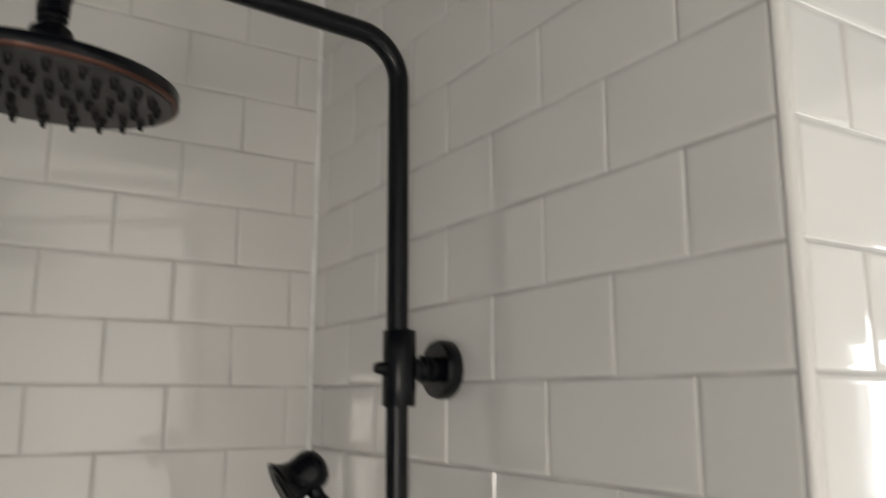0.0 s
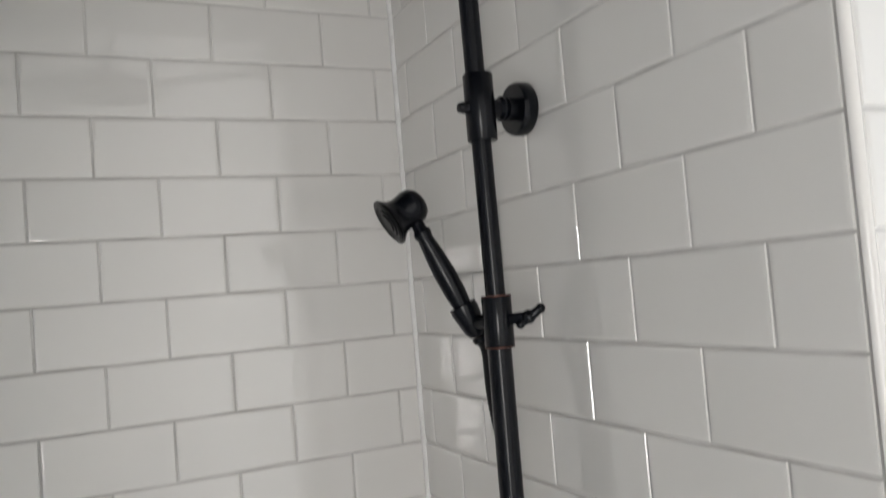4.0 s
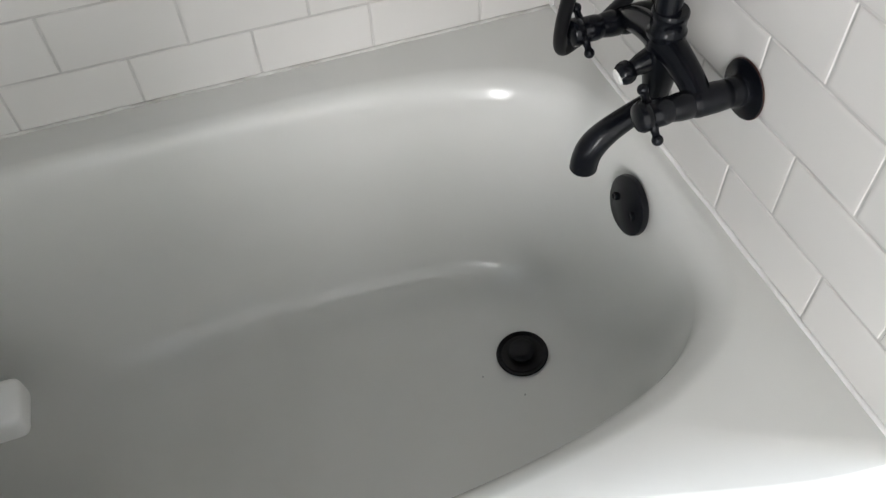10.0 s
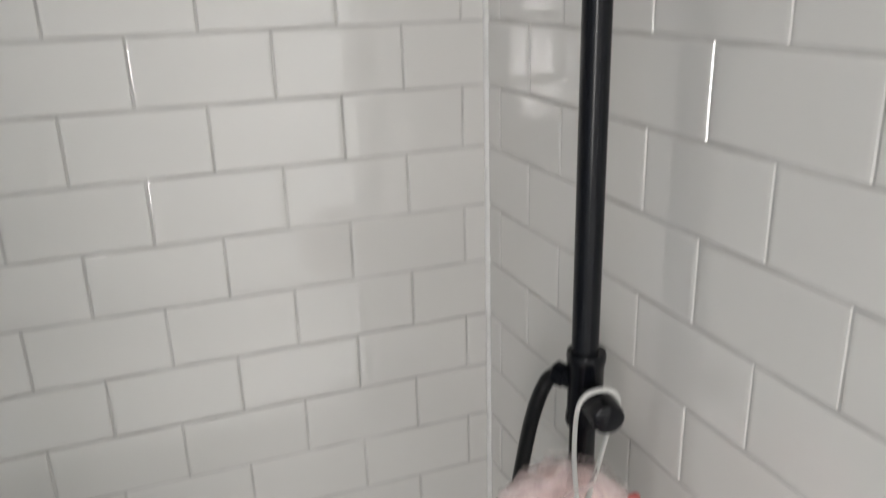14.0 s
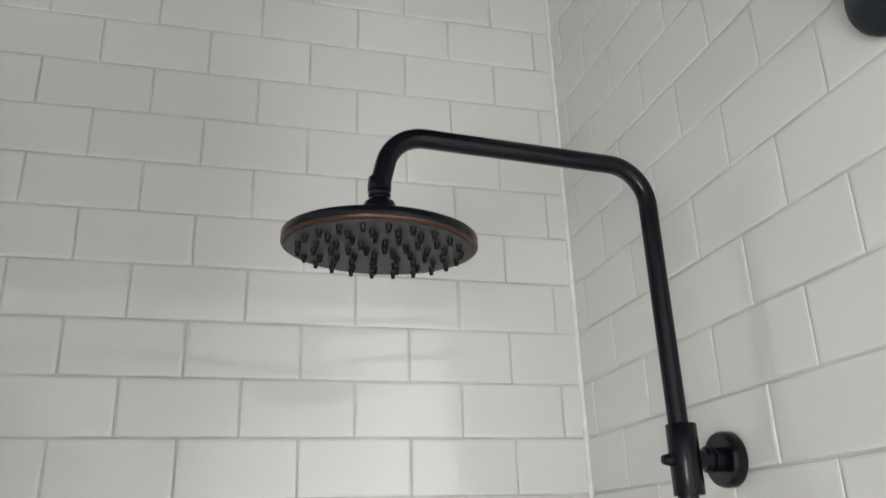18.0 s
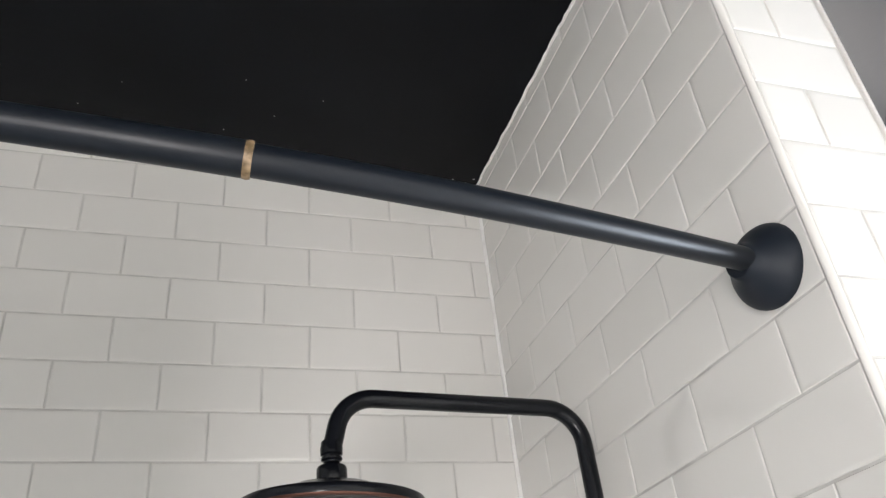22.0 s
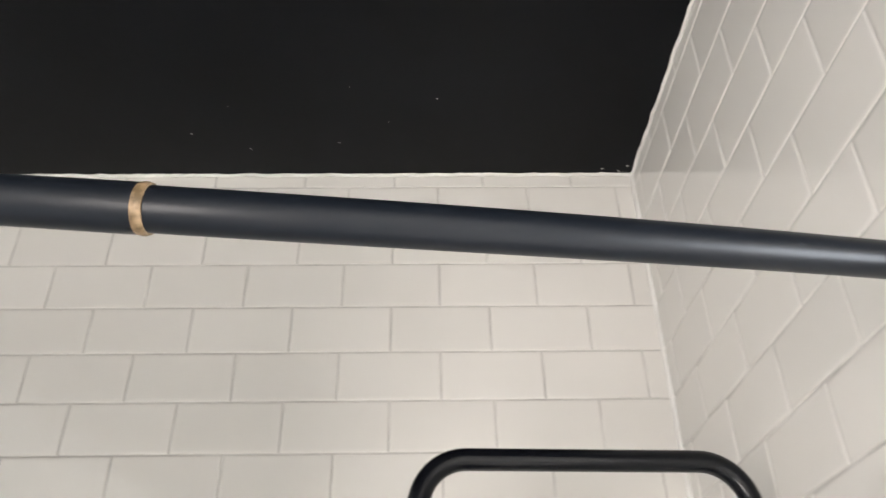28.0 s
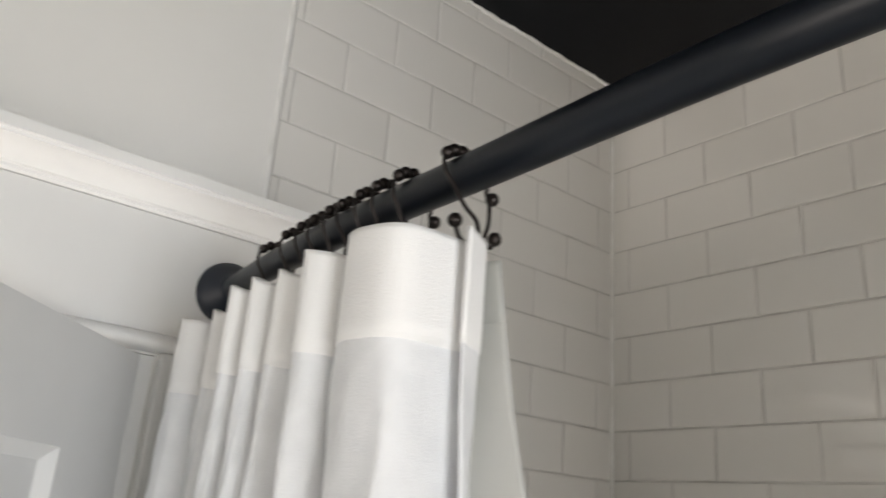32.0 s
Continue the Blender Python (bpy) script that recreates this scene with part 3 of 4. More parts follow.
def cross_handle(parent, at):
    """A cross-bar handle that faces -x, with ball-ended arms."""
    hub = part("cross_handle", lathe([(0, -0.006), (0.010, -0.006), (0.0125, -0.002), (0.0135, 0.004), (0.0135, 0.014), (0.0120, 0.018), (0.0145, 0.021), (0.0150, 0.026), (0.0130, 0.030), (0.008, 0.032), (0, 0.0325)], along(at, Vector(at) + Vector((-1, 0, 0))), 24), BRONZE, parent)
    c = Vector(at) + Vector((-0.017, 0, 0))
    for k in range(2):
        a = 0.68 + k * math.pi
        d = Vector((0, math.cos(a), math.sin(a)))
        bm = tube([c + d * s for s in (0.009, 0.013, 0.018, 0.022)], [0.0058, 0.0044, 0.0036, 0.0040], steps=12)
        ball(c + d * 0.0243, 0.0056, bm, seg=14)
        part("handle_arm", bm, BRONZE, hub)
    return hub


def build_valve():
    ob = thing("bath_valve", "oil-rubbed bronze bath and shower mixer with ball-ended bar handles", "bath mixer", (-0.05, -0.35, VZ))
    o = ob.location
    L = lambda *p: Vector(p) - o
    for y in VY:
        part("wall_flange", lathe([(0, 0), (0.0290, 0), (0.0298, 0.0012), (0.0294, 0.0030), (0.0255, 0.0044), (0.0165, 0.0058), (0.0150, 0.0075), (0.0150, 0.016), (0.0138, 0.020), (0, 0.020)], along(L(-0.0008, y, VZ), L(-1, y, VZ)), 40), BRONZE, ob)
        part("worn_edge", lathe([(0.0286, 0), (0.0302, 0.0006), (0.0302, 0.0014), (0.0286, 0.0020)], along(L(-0.0012, y, VZ), L(-1, y, VZ)), 40), BRONZE_EDGE, ob, "worn coppery flange edge")
        barrel = part("valve_barrel", lathe([(0, 0), (0.0128, 0), (0.0128, 0.005), (0.0142, 0.007), (0.0150, 0.020), (0.0150, 0.040), (0.0138, 0.044), (0.0126, 0.046), (0.0140, 0.048), (0.0136, 0.058), (0.0120, 0.068), (0.0110, 0.074), (0, 0.074)], along(L(-0.014, y, VZ), L(-1, y, VZ)), 28), BRONZE, ob)
        s = 1 if y > -0.35 else -1
        a, b = Vector((-0.050, y, VZ + 0.002)), Vector((-0.054, -0.352 + s * 0.004, 0.602))
        part("yoke_arm", tube(smooth_path([a - o, a.lerp(b, 0.3) + Vector((0, 0, 0.004)) - o, a.lerp(b, 0.7) + Vector((0, 0, 0.003)) - o, b - o], 5), [0.0132 + 0.0040 * (i / 15) ** 2 for i in range(16)], steps=20), BRONZE, ob)
        cross_handle(ob, L(-0.084, y, VZ))
    part("body", tube([L(-0.053, -0.352, z) for z in (0.515, 0.519, 0.535, 0.545, 0.556, 0.570, 0.588, 0.604, 0.616)], [0.0110, 0.0132, 0.0140, 0.0142, 0.0160, 0.0178, 0.0190, 0.0185, 0.0160], steps=24), BRONZE, ob)
    part("collar", lathe([(0.0128, 0), (0.0185, 0), (0.0190, 0.002), (0.0190, 0.006), (0.0172, 0.008), (0.0168, 0.020), (0.0178, 0.022), (0.0178, 0.026), (0.0165, 0.028), (0.0128, 0.028)], Matrix.Translation(L(-0.0545, -0.352, 0.610)), 28), BRONZE, ob)
    part("chrome_ring", lathe([(0.0140, 0), (0.0162, 0.0004), (0.0162, 0.0026), (0.0140, 0.003)], Matrix.Translation(L(-0.053, -0.352, 0.5385)), 28), CHROME, ob, "thin bright ring under the body")
    stub = part("diverter_stem", tube([L(-0.062, -0.35, 0.585), L(-0.075, -0.35, 0.580), L(-0.083, -0.35, 0.577)], [0.0125, 0.0108, 0.0085], steps=20), BRONZE, ob)
    knob_axis = (Vector((-0.083, -0.35, 0.577)) - Vector((-0.062, -0.35, 0.585))).normalized()
    k0 = L(-0.083, -0.35, 0.577)
    part("diverter_knob", lathe([(0, 0), (0.0080, 0), (0.0112, 0.003), (0.0122, 0.008), (0.0112, 0.013), (0.0085, 0.0165), (0, 0.0165)], along(k0, k0 + knob_axis), 24), BRONZE, stub)
    part("knob_cap", lathe([(0, 0.016), (0.0088, 0.016), (0.0085, 0.0185), (0.0055, 0.0203), (0, 0.0210)], along(k0, k0 + knob_axis), 20), PORCELAIN, stub, "white porcelain knob end")
    sp = smooth_path([L(-0.050, -0.352, 0.530), L(-0.075, -0.352, 0.5185), L(-0.098, -0.352, 0.506), L(-0.112, -0.352, 0.495), L(-0.1205, -0.352, 0.483), L(-0.1240, -0.352, 0.471), L(-0.1250, -0.352, 0.460)], 6)
    m = len(sp)
    spout = part("spout", tube(sp, [0.0120 + 0.0030 * ease(i / (0.6 * m)) for i in range(m)], steps=24), BRONZE, ob)
    part("outlet", lathe([(0.0, 0.001), (0.0120, 0.001), (0.0150, 0.0006), (0.0148, -0.0010), (0.0, -0.0010)], Matrix.Translation(L(-0.1250, -0.352, 0.4598)), 24), BRONZE, spout, "worn spout lip")
    return ob


CHROME = material("chrome", (0.55, 0.55, 0.55), 0.15, metal=1.0)
PORCELAIN = material("porcelain", (0.80, 0.79, 0.76), 0.2)
build_valve()


def build_diverter():
    ob = thing("diverter_tee", "bronze tee on the riser with a round turning knob", "diverter", (RX, RY, 0.951))
    part("body", lathe([(0.0126, -0.040), (0.0172, -0.040), (0.0182, -0.037), (0.0178, -0.030), (0.0168, -0.026), (0.0168, 0.022), (0.0180, 0.025), (0.0186, 0.032), (0.0178, 0.036), (0.0126, 0.036)], steps=28), BRONZE, ob)
    d = Vector((-0.16, -0.98, -0.06)).normalized()
    part("knob", lathe([(0, 0.012), (0.0105, 0.012), (0.0105, 0.022), (0.0142, 0.025), (0.0150, 0.030), (0.0150, 0.054), (0.0142, 0.058), (0.0120, 0.0595), (0, 0.0590)], along((0, 0, 0), d), 28), BRONZE, ob)
    e = Vector((-0.55, 0.80, 0.16)).normalized()
    part("hose_outlet", lathe([(0, 0.010), (0.0100, 0.010), (0.0100, 0.020), (0.0118, 0.022), (0.0118, 0.032), (0.0095, 0.034), (0, 0.034)], along((0, 0, 0), e), 20), BRONZE, ob)
    return ob


build_diverter()


def build_hose():
    ob = thing("shower_hose", "black ribbed shower hose looped beside the riser", "hose", (-0.10, -0.29, 0.54))
    o = ob.location
    foot = Vector(HAND_FOOT) - HAND_DIR * 0.022
    pts = [foot, foot - HAND_DIR * 0.02, (-0.055, -0.327, 1.365), (-0.047, -0.335, 1.27), (-0.046, -0.334, 1.15), (-0.046, -0.334, 1.0), (-0.044, -0.331, 0.90), (-0.040, -0.320, 0.78), (-0.036, -0.301, 0.69), (-0.040, -0.278, 0.625), (-0.064, -0.252, 0.566),
           (-0.094, -0.245, 0.540), (-0.115, -0.257, 0.548), (-0.121, -0.268, 0.590), (-0.115, -0.279, 0.66), (-0.107, -0.292, 0.74), (-0.100, -0.306, 0.84), (-0.093, -0.318, 0.91), (-0.083, -0.326, 0.948), (-0.070, -0.329, 0.957)]
    line = [p - o for p in smooth_path(pts, 26)]
    part("hose", tube(line, [0.0072 + 0.0005 * (i % 2) for i in range(len(line))], steps=14), HOSE, ob)
    part("hose_nut", rod(line[0], line[8], 0.0095, steps=20), BRONZE, ob)
    for i in (len(line) - 10,):
        part("ferrule", rod(line[i], line[-1], 0.0090, steps=20), BRONZE, ob)
    return ob


HOSE = material("black hose", (0.006, 0.006, 0.007), 0.40, spec=0.3)
build_hose()

# ---- bath pouf ----
POUF = Vector((-0.118, -0.436, 0.862))
MESH_PINK = material("pink mesh netting", (1.0, 0.84, 0.82), 0.7, spec=0.2)
MESH_PINK.node_tree.nodes["Principled BSDF"].inputs["Sheen Weight"].default_value = 0.7


def netting(m):
    """Thin net: some light passes straight through and some is scattered on."""
    nt = m.node_tree
    out, b = nt.nodes["Material Output"], nt.nodes["Principled BSDF"]
    tl, tp, m1, m2 = (nt.nodes.new("ShaderNodeBsdfTranslucent"), nt.nodes.new("ShaderNodeBsdfTransparent"), nt.nodes.new("ShaderNodeMixShader"), nt.nodes.new("ShaderNodeMixShader"))
    tc, nz, rp = nt.nodes.new("ShaderNodeTexCoord"), nt.nodes.new("ShaderNodeTexNoise"), nt.nodes.new("ShaderNodeMapRange")
    far, thin, mul = nt.nodes.new("ShaderNodeVectorMath"), nt.nodes.new("ShaderNodeMapRange"), nt.nodes.new("ShaderNodeMath")
    far.operation, mul.operation = "LENGTH", "MULTIPLY"
    thin.inputs["From Min"].default_value, thin.inputs["From Max"].default_value = 0.040, 0.068
    thin.inputs["To Min"].default_value, thin.inputs["To Max"].default_value = 0.96, 0.28
    nz.inputs["Scale"].default_value = 700.0
    rp.inputs["From Min"].default_value, rp.inputs["From Max"].default_value = 0.40, 0.60
    rp.inputs["To Min"].default_value, rp.inputs["To Max"].default_value = 0.82, 1.0
    tl.inputs["Color"].default_value = (1.0, 0.88, 0.855, 1)
    m1.inputs["Fac"].default_value = 0.38
    nt.links.new(tc.outputs["Object"], nz.inputs["Vector"])
    nt.links.new(tc.outputs["Object"], far.inputs[0])
    nt.links.new(far.outputs["Value"], thin.inputs["Value"])
    nt.links.new(nz.outputs["Fac"], rp.inputs["Value"])
    nt.links.new(thin.outputs["Result"], mul.inputs[0])
    nt.links.new(rp.outputs["Result"], mul.inputs[1])
    nt.links.new(b.outputs[0], m1.inputs[1])
    nt.links.new(tl.outputs[0], m1.inputs[2])
    nt.links.new(mul.outputs[0], m2.inputs["Fac"])
    nt.links.new(tp.outputs[0], m2.inputs[1])
    nt.links.new(m1.outputs[0], m2.inputs[2])
    nt.links.new(m2.outputs[0], out.inputs["Surface"])
    return m


netting(MESH_PINK)


def ruffle(bm, out, up, size, seed, wide):
    """A gathered fan of netting that opens from the middle, with pleats running out to a frilled edge."""
    q = random.Random(seed)
    side = out.cross(up).normalized()
    lift = side.cross(out).normalized()
    nu, nv = 33, 10
    ph, ph2, pleats = q.uniform(0, 6.28), q.uniform(0, 6.28), q.uniform(4.0, 7.0)
    curl, bow = q.uniform(-0.55, 0.55), q.uniform(-0.9, 0.9)
    grid = []
    for j in range(nv):
        v = j / (nv - 1)
        row = []
        for i in range(nu):
            u = i / (nu - 1) * 2 - 1
            ang = u * wide * (0.35 + 0.65 * v) + bow * 0.12 * v * v
            rad = size * (0.16 + 0.84 * v) * (1 - 0.10 * u * u + 0.035 * math.sin(4 * u + ph2) * v)
            p = out * (rad * math.cos(ang)) + side * (rad * math.sin(ang))
            fold = 0.075 * math.sin(pleats * u + ph) + 0.030 * math.sin(2.3 * pleats * u + ph2) * v
            p += lift * size * (v ** 1.3 * fold + 0.42 * curl * v * v + 0.16 * bow * u * u * v)
            row.append(bm.verts.new(p))
        grid.append(row)
    for a, b in zip(grid, grid[1:]):
        for i in range(nu - 1):
            bm.faces.new((a[i], a[i + 1], b[i + 1], b[i]))


def build_pouf():
    ob = thing("bath_pouf", "pale pink mesh bath pouf hanging by its white cord", "bath pouf", POUF)
    q = random.Random(23)
    count = 46
    for k in range(count):
        z = 1 - 2 * (k + 0.5) / count
        a = k * 2.39996
        w = math.sqrt(1 - z * z)
        out = Vector((w * math.cos(a), w * math.sin(a), z * 0.92)).normalized()
        up = Vector((q.gauss(0, 1), q.gauss(0, 1), q.gauss(0, 1))).normalized()
        bm = bmesh.new()
        ruffle(bm, out, up, q.uniform(0.055, 0.075), k * 7 + count, q.uniform(0.60, 0.95))
        part("ruffle", bm, MESH_PINK, ob, smooth=180)
    part("core", ball((0, 0, 0), 0.032, squash=(1, 1, 0.92), seg=24), MESH_PINK, ob, "dense knotted middle")
    shaft = Vector((RX - 0.006, -0.388, 0.949)) - POUF
    knot = Vector((-0.016, -0.040, 0.050))
    cord = bmesh.new()
    tube(smooth_path([knot - Vector((0, -0.012, 0.020)), knot, knot.lerp(shaft + Vector((-0.021, 0.004, -0.004)), 0.55) + Vector((-0.003, 0, 0)), shaft + Vector((-0.021, 0.004, -0.004)), shaft + Vector((-0.015, 0.001, 0.013)), shaft + Vector((-0.002, -0.003, 0.0185)), shaft + Vector((0.011, -0.006, 0.0140)), shaft + Vector((0.0155, -0.006, 0.0)),
                      shaft + Vector((0.008, -0.006, -0.0150)), knot.lerp(shaft + Vector((0.004, -0.006, -0.018)), 0.5) + Vector((0.004, 0, 0)), knot + Vector((0.004, 0, 0.002)), knot - Vector((-0.004, -0.012, 0.020))], 8), 0.0022, cord, 10)
    part("cord", cord, CORD, ob, "white twisted hanging cord")
    part("flower_centre", ball((-0.019, -0.066, 0.026), 0.0058, squash=(1, 0.6, 1)), YELLOW, ob, "small yellow bead")
    part("red_bead", ball((0.041, -0.032, 0.047), 0.0060, squash=(1, 0.7, 1)), RED, ob, "red bead")
    part("green_tag", boxed(0.035, -0.044, 0.025, 0.048, -0.039, 0.033, bevel=0.002), GREEN, ob, "green leaf tag")
    return ob


CORD = bumpy(material("white cord", (0.80, 0.79, 0.76), 0.8), 500.0, 0.6, 0.001)
YELLOW = material("yellow plastic", (0.66, 0.43, 0.12), 0.7)
RED = material("red plastic", (0.50, 0.13, 0.12), 0.7)
GREEN = material("green plastic", (0.30, 0.36, 0.20), 0.7)
build_pouf()


# ---- stool in the tub ----
def build_stool():
    ob = thing("bath_stool", "low white plastic step standing in the bathtub", "stool", (-0.952, -0.270, 0.0545))
    part("seat", boxed(-0.16, -0.235, 0.158, 0.085, 0.034, 0.192, bevel=0.012, segments=4), PLASTIC, ob)
    for y in (0.0, -0.200):
        part("grip", boxed(0.060, y - 0.034, 0.150, 0.148, y + 0.034, 0.195, bevel=0.012, segments=4), PLASTIC, ob)
    for x in (-0.125, -0.015):
        for y in (0.0, -0.200):
            part("leg", boxed(x - 0.016, y - 0.022, 0.0, x + 0.016, y + 0.022, 0.160, bevel=0.006), PLASTIC, ob)
    return ob


PLASTIC = material("white plastic", (0.80, 0.80, 0.78), 0.35)
noisy(PLASTIC, 6.0, (0.76, 0.76, 0.74), (0.82, 0.82, 0.80))
build_stool()

# ---- shower curtain ----
LINEN = bumpy(material("white linen", (0.88, 0.87, 0.865), 0.85, spec=0.2), 900.0, 0.5, 0.0008)
noisy(LINEN, 60.0, (0.835, 0.845, 0.862), (0.885, 0.892, 0.908), detail=6.0)
VINYL = bumpy(material("frosted liner", (0.74, 0.745, 0.72), 0.25, spec=0.5), 14.0, 0.5, 0.006, 4.0)


def see_light(m, amount, color, clear=0.0):
    """Lets light through a thin sheet."""
    nt = m.node_tree
    out, b = nt.nodes["Material Output"], nt.nodes["Principled BSDF"]
    tl, mx = nt.nodes.new("ShaderNodeBsdfTranslucent"), nt.nodes.new("ShaderNodeMixShader")
    tl.inputs["Color"].default_value = (*color, 1)
    mx.inputs["Fac"].default_value = amount
    nt.links.new(b.outputs[0], mx.inputs[1])
    nt.links.new(tl.outputs[0], mx.inputs[2])
    last = mx
    if clear:
        tp, m2 = nt.nodes.new("ShaderNodeBsdfTransparent"), nt.nodes.new("ShaderNodeMixShader")
        m2.inputs["Fac"].default_value = clear
        nt.links.new(mx.outputs[0], m2.inputs[1])
        nt.links.new(tp.outputs[0], m2.inputs[2])
        last = m2
    nt.links.new(last.outputs[0], out.inputs["Surface"])
    return m


LINEN_DOUBLE = bumpy(material("white linen, doubled", (0.89, 0.885, 0.88), 0.85, spec=0.2), 900.0, 0.5, 0.0008)
see_light(LINEN, 0.06, (0.85, 0.85, 0.86))
see_light(VINYL, 0.35, (0.74, 0.76, 0.73), 0.36)
# crests of the folds along the rod: place, half width, depth
CRESTS = [(-0.962, 0.031, 0.062), (-1.024, 0.016, 0.066), (-1.076, 0.009, 0.060), (-1.110, 0.008, 0.066), (-1.143, 0.010, 0.070), (-1.185, 0.010, 0.052), (-1.225, 0.011, 0.056), (-1.282, 0.021, 0.068), (-1.345, 0.016, 0.050), (-1.400, 0.012, 0.048)]


def plan_line(drop, depth, shift, free):
    """The curtain's line on plan at a drop below its top, from the free edge to the wall."""
    grow = 1 + 0.06 * min(1, drop / 0.5)
    pts = [(free + 0.002, -0.020), (free - 0.012, 0.003)] if depth > 0.9 else [(free, 0.0), (free - 0.02, -0.01)]
    for i, (c, w, d) in enumerate(CRESTS):
        c += 0.010 * math.sin(2.2 * i + 3.0 * drop) * min(1, drop * 3)
        d *= depth * grow
        c -= 0.016 if depth < 0.9 and i == 0 else 0.0
        w *= 1 + 0.25 * min(1, drop * 2) * math.sin(5.1 * i + 1.0)
        pts += [(c + w, -0.82 * d), (c + 0.1 * w, -d), (c - w, -0.86 * d)]
        nxt = CRESTS[i + 1][0] if i + 1 < len(CRESTS) else -1.435
        gap = (c - w + nxt) / 2 - (0.004 if i + 1 < len(CRESTS) else 0)
        pts.append((gap, -0.018 * depth - 0.008 * math.sin(1.7 * i)))
    return [Vector((x, rod_y(x) + y * 1.0 + shift, 0)) for x, y in pts]


def sheet(top, bottom, depth, shift, nv, free=-0.922, flare=(0, 0), proud=0.0):
    bm = bmesh.new()
    rows = []
    for j in range(nv + 1):
        v = (j / nv) ** 1.4
        z = top + (bottom - top) * v
        drop = 1.9675 - z
        line = smooth_path(plan_line(drop, depth, shift, free), 7)
        row = []
        for i, p in enumerate(line):
            k = max(0, 1 - i / 16)
            p = p + Vector((flare[0], flare[1], 0)) * k * drop
            crease = (0.0046 * math.sin(23 * z + 0.5 * i) * math.sin(9 * z + 0.23 * i) + 0.0020 * math.sin(58 * z - 0.8 * i) * math.sin(13 * z + 0.31 * i)) * min(1, max(0, drop - 0.06) * 8)
            p.y += crease - proud
            p.x += 0.6 * crease
            sag = 0.006 * (1 - math.cos(2 * math.pi * i / 28)) / 2 * max(0, 1 - drop * 6)
            row.append(bm.verts.new((p.x, p.y, z - sag)))
        rows.append(row)
    for a, b in zip(rows, rows[1:]):
        for i in range(len(a) - 1):
            bm.faces.new((a[i], a[i + 1], b[i + 1], b[i]))
    return bm


def thick(ob, t):
    md = ob.modifiers.new("thickness", "SOLIDIFY")
    md.thickness, md.offset = t, 0
    return ob


def build_curtain():
    ob = thing("shower_curtain", "white linen shower curtain bunched at the end of the rod", "shower curtain", (0, 0, 0))
    thick(part("cloth", sheet(1.9625, 0.22, 1.0, -0.004, 60), LINEN, ob, smooth=180), 0.0008)
    thick(part("header_band", sheet(1.9629, 1.897, 1.0, -0.004, 8), LINEN_DOUBLE, ob, "doubled header band", smooth=180), 0.0026)
    return ob


def build_liner():
    ob = thing("curtain_liner", "frosted plastic curtain liner hanging behind the cloth", "curtain liner", (0, 0, 0))
    thick(part("sheet", sheet(1.9545, 0.14, 0.55, 0.010, 46, free=-0.932, flare=(0.045, 0.13)), VINYL, ob, smooth=180), 0.0004)
    thick(part("header_strip", sheet(1.9547, 1.9175, 0.55, 0.010, 5, free=-0.932, flare=(0.045, 0.13), proud=0.0008), VINYL, ob, "doubled top hem", smooth=180), 0.0004)
    return ob


build_curtain()
build_liner()


def build_ring():
    """A curtain ring at the origin of a rod along x, with roller balls on top and two hooks below."""
    ob = thing("curtain_ring", "dark bronze roller curtain ring on the black rod", "curtain ring", group="curtain rings on the rod")
    r = 0.0178
    arc = [(0, -r * math.sin(a), r * math.cos(a) + 0.001) for a in np.linspace(-2.1, 2.3, 30)]
    hook = [arc[-1], (0, -0.006, -0.026), (0.001, 0.001, -0.036), (0.002, -0.002, -0.052), (0.003, -0.010, -0.059), (0.003, -0.018, -0.054), (0.003, -0.019, -0.044)]
    part("wire", tube([*arc, *smooth_path(hook, 5)[1:]], 0.0013, steps=10), RING_METAL, ob)
    back = [arc[0], (0, 0.016, -0.018), (0, 0.012, -0.034), (0, 0.006, -0.047), (0, 0.010, -0.052), (0, 0.015, -0.045)]
    part("liner_hook", tube(smooth_path(back, 5), 0.0013, steps=10), RING_METAL, ob)
    for k in range(5):
        a = (k - 2) * 0.42
        part("roller_ball", ball((0, -r * math.sin(a), r * math.cos(a) + 0.001), 0.0044, seg=14), RING_METAL, ob)
    for p in ((0.003, -0.019, -0.043), (0, 0.0152, -0.044), (0, 0.020, -0.012)):
        part("ball_end", ball(p, 0.0046, seg=14), RING_METAL, ob)
    return ob


RING_METAL = material("dark ring metal", (0.030, 0.024, 0.022), 0.28, metal=0.7)
first = build_ring()
RINGS = [-0.967, -1.026, -1.056, -1.080, -1.104, -1.128, -1.154, -1.180, -1.215, -1.270]
for k, x in enumerate(RINGS):
    x += 0.011
    slope = math.degrees(math.atan2(rod_y(x + 0.01) - rod_y(x - 0.01), 0.02))
    m = pose(x, rod_y(x), rod_z(x), 0, -17 if k == 0 else rng_ring.uniform(-10, -2), slope + (2 if k == 0 else rng_ring.uniform(-12, 12)))
    if k == 0:
        first.matrix_world = m
    else:
        copy_thing(first, m)

# ---- door and casing ----
def moulding(profile, y0, y1):
    """A length of moulding along y; profile: rows of (out from the wall, z)."""
    bm = bmesh.new()
    ends = [[bm.verts.new((-LONG + a, y, z)) for a, z in profile] for y in (y0, y1)]
    n = len(profile)
    for i in range(n):
        bm.faces.new((ends[0][i], ends[0][(i + 1) % n], ends[1][(i + 1) % n], ends[1][i]))
    bm.faces.new(ends[0][::-1])
    bm.faces.new(ends[1])
    return bm


DOOR_Y = (-0.768, -1.56)
HEAD_Z = 1.957


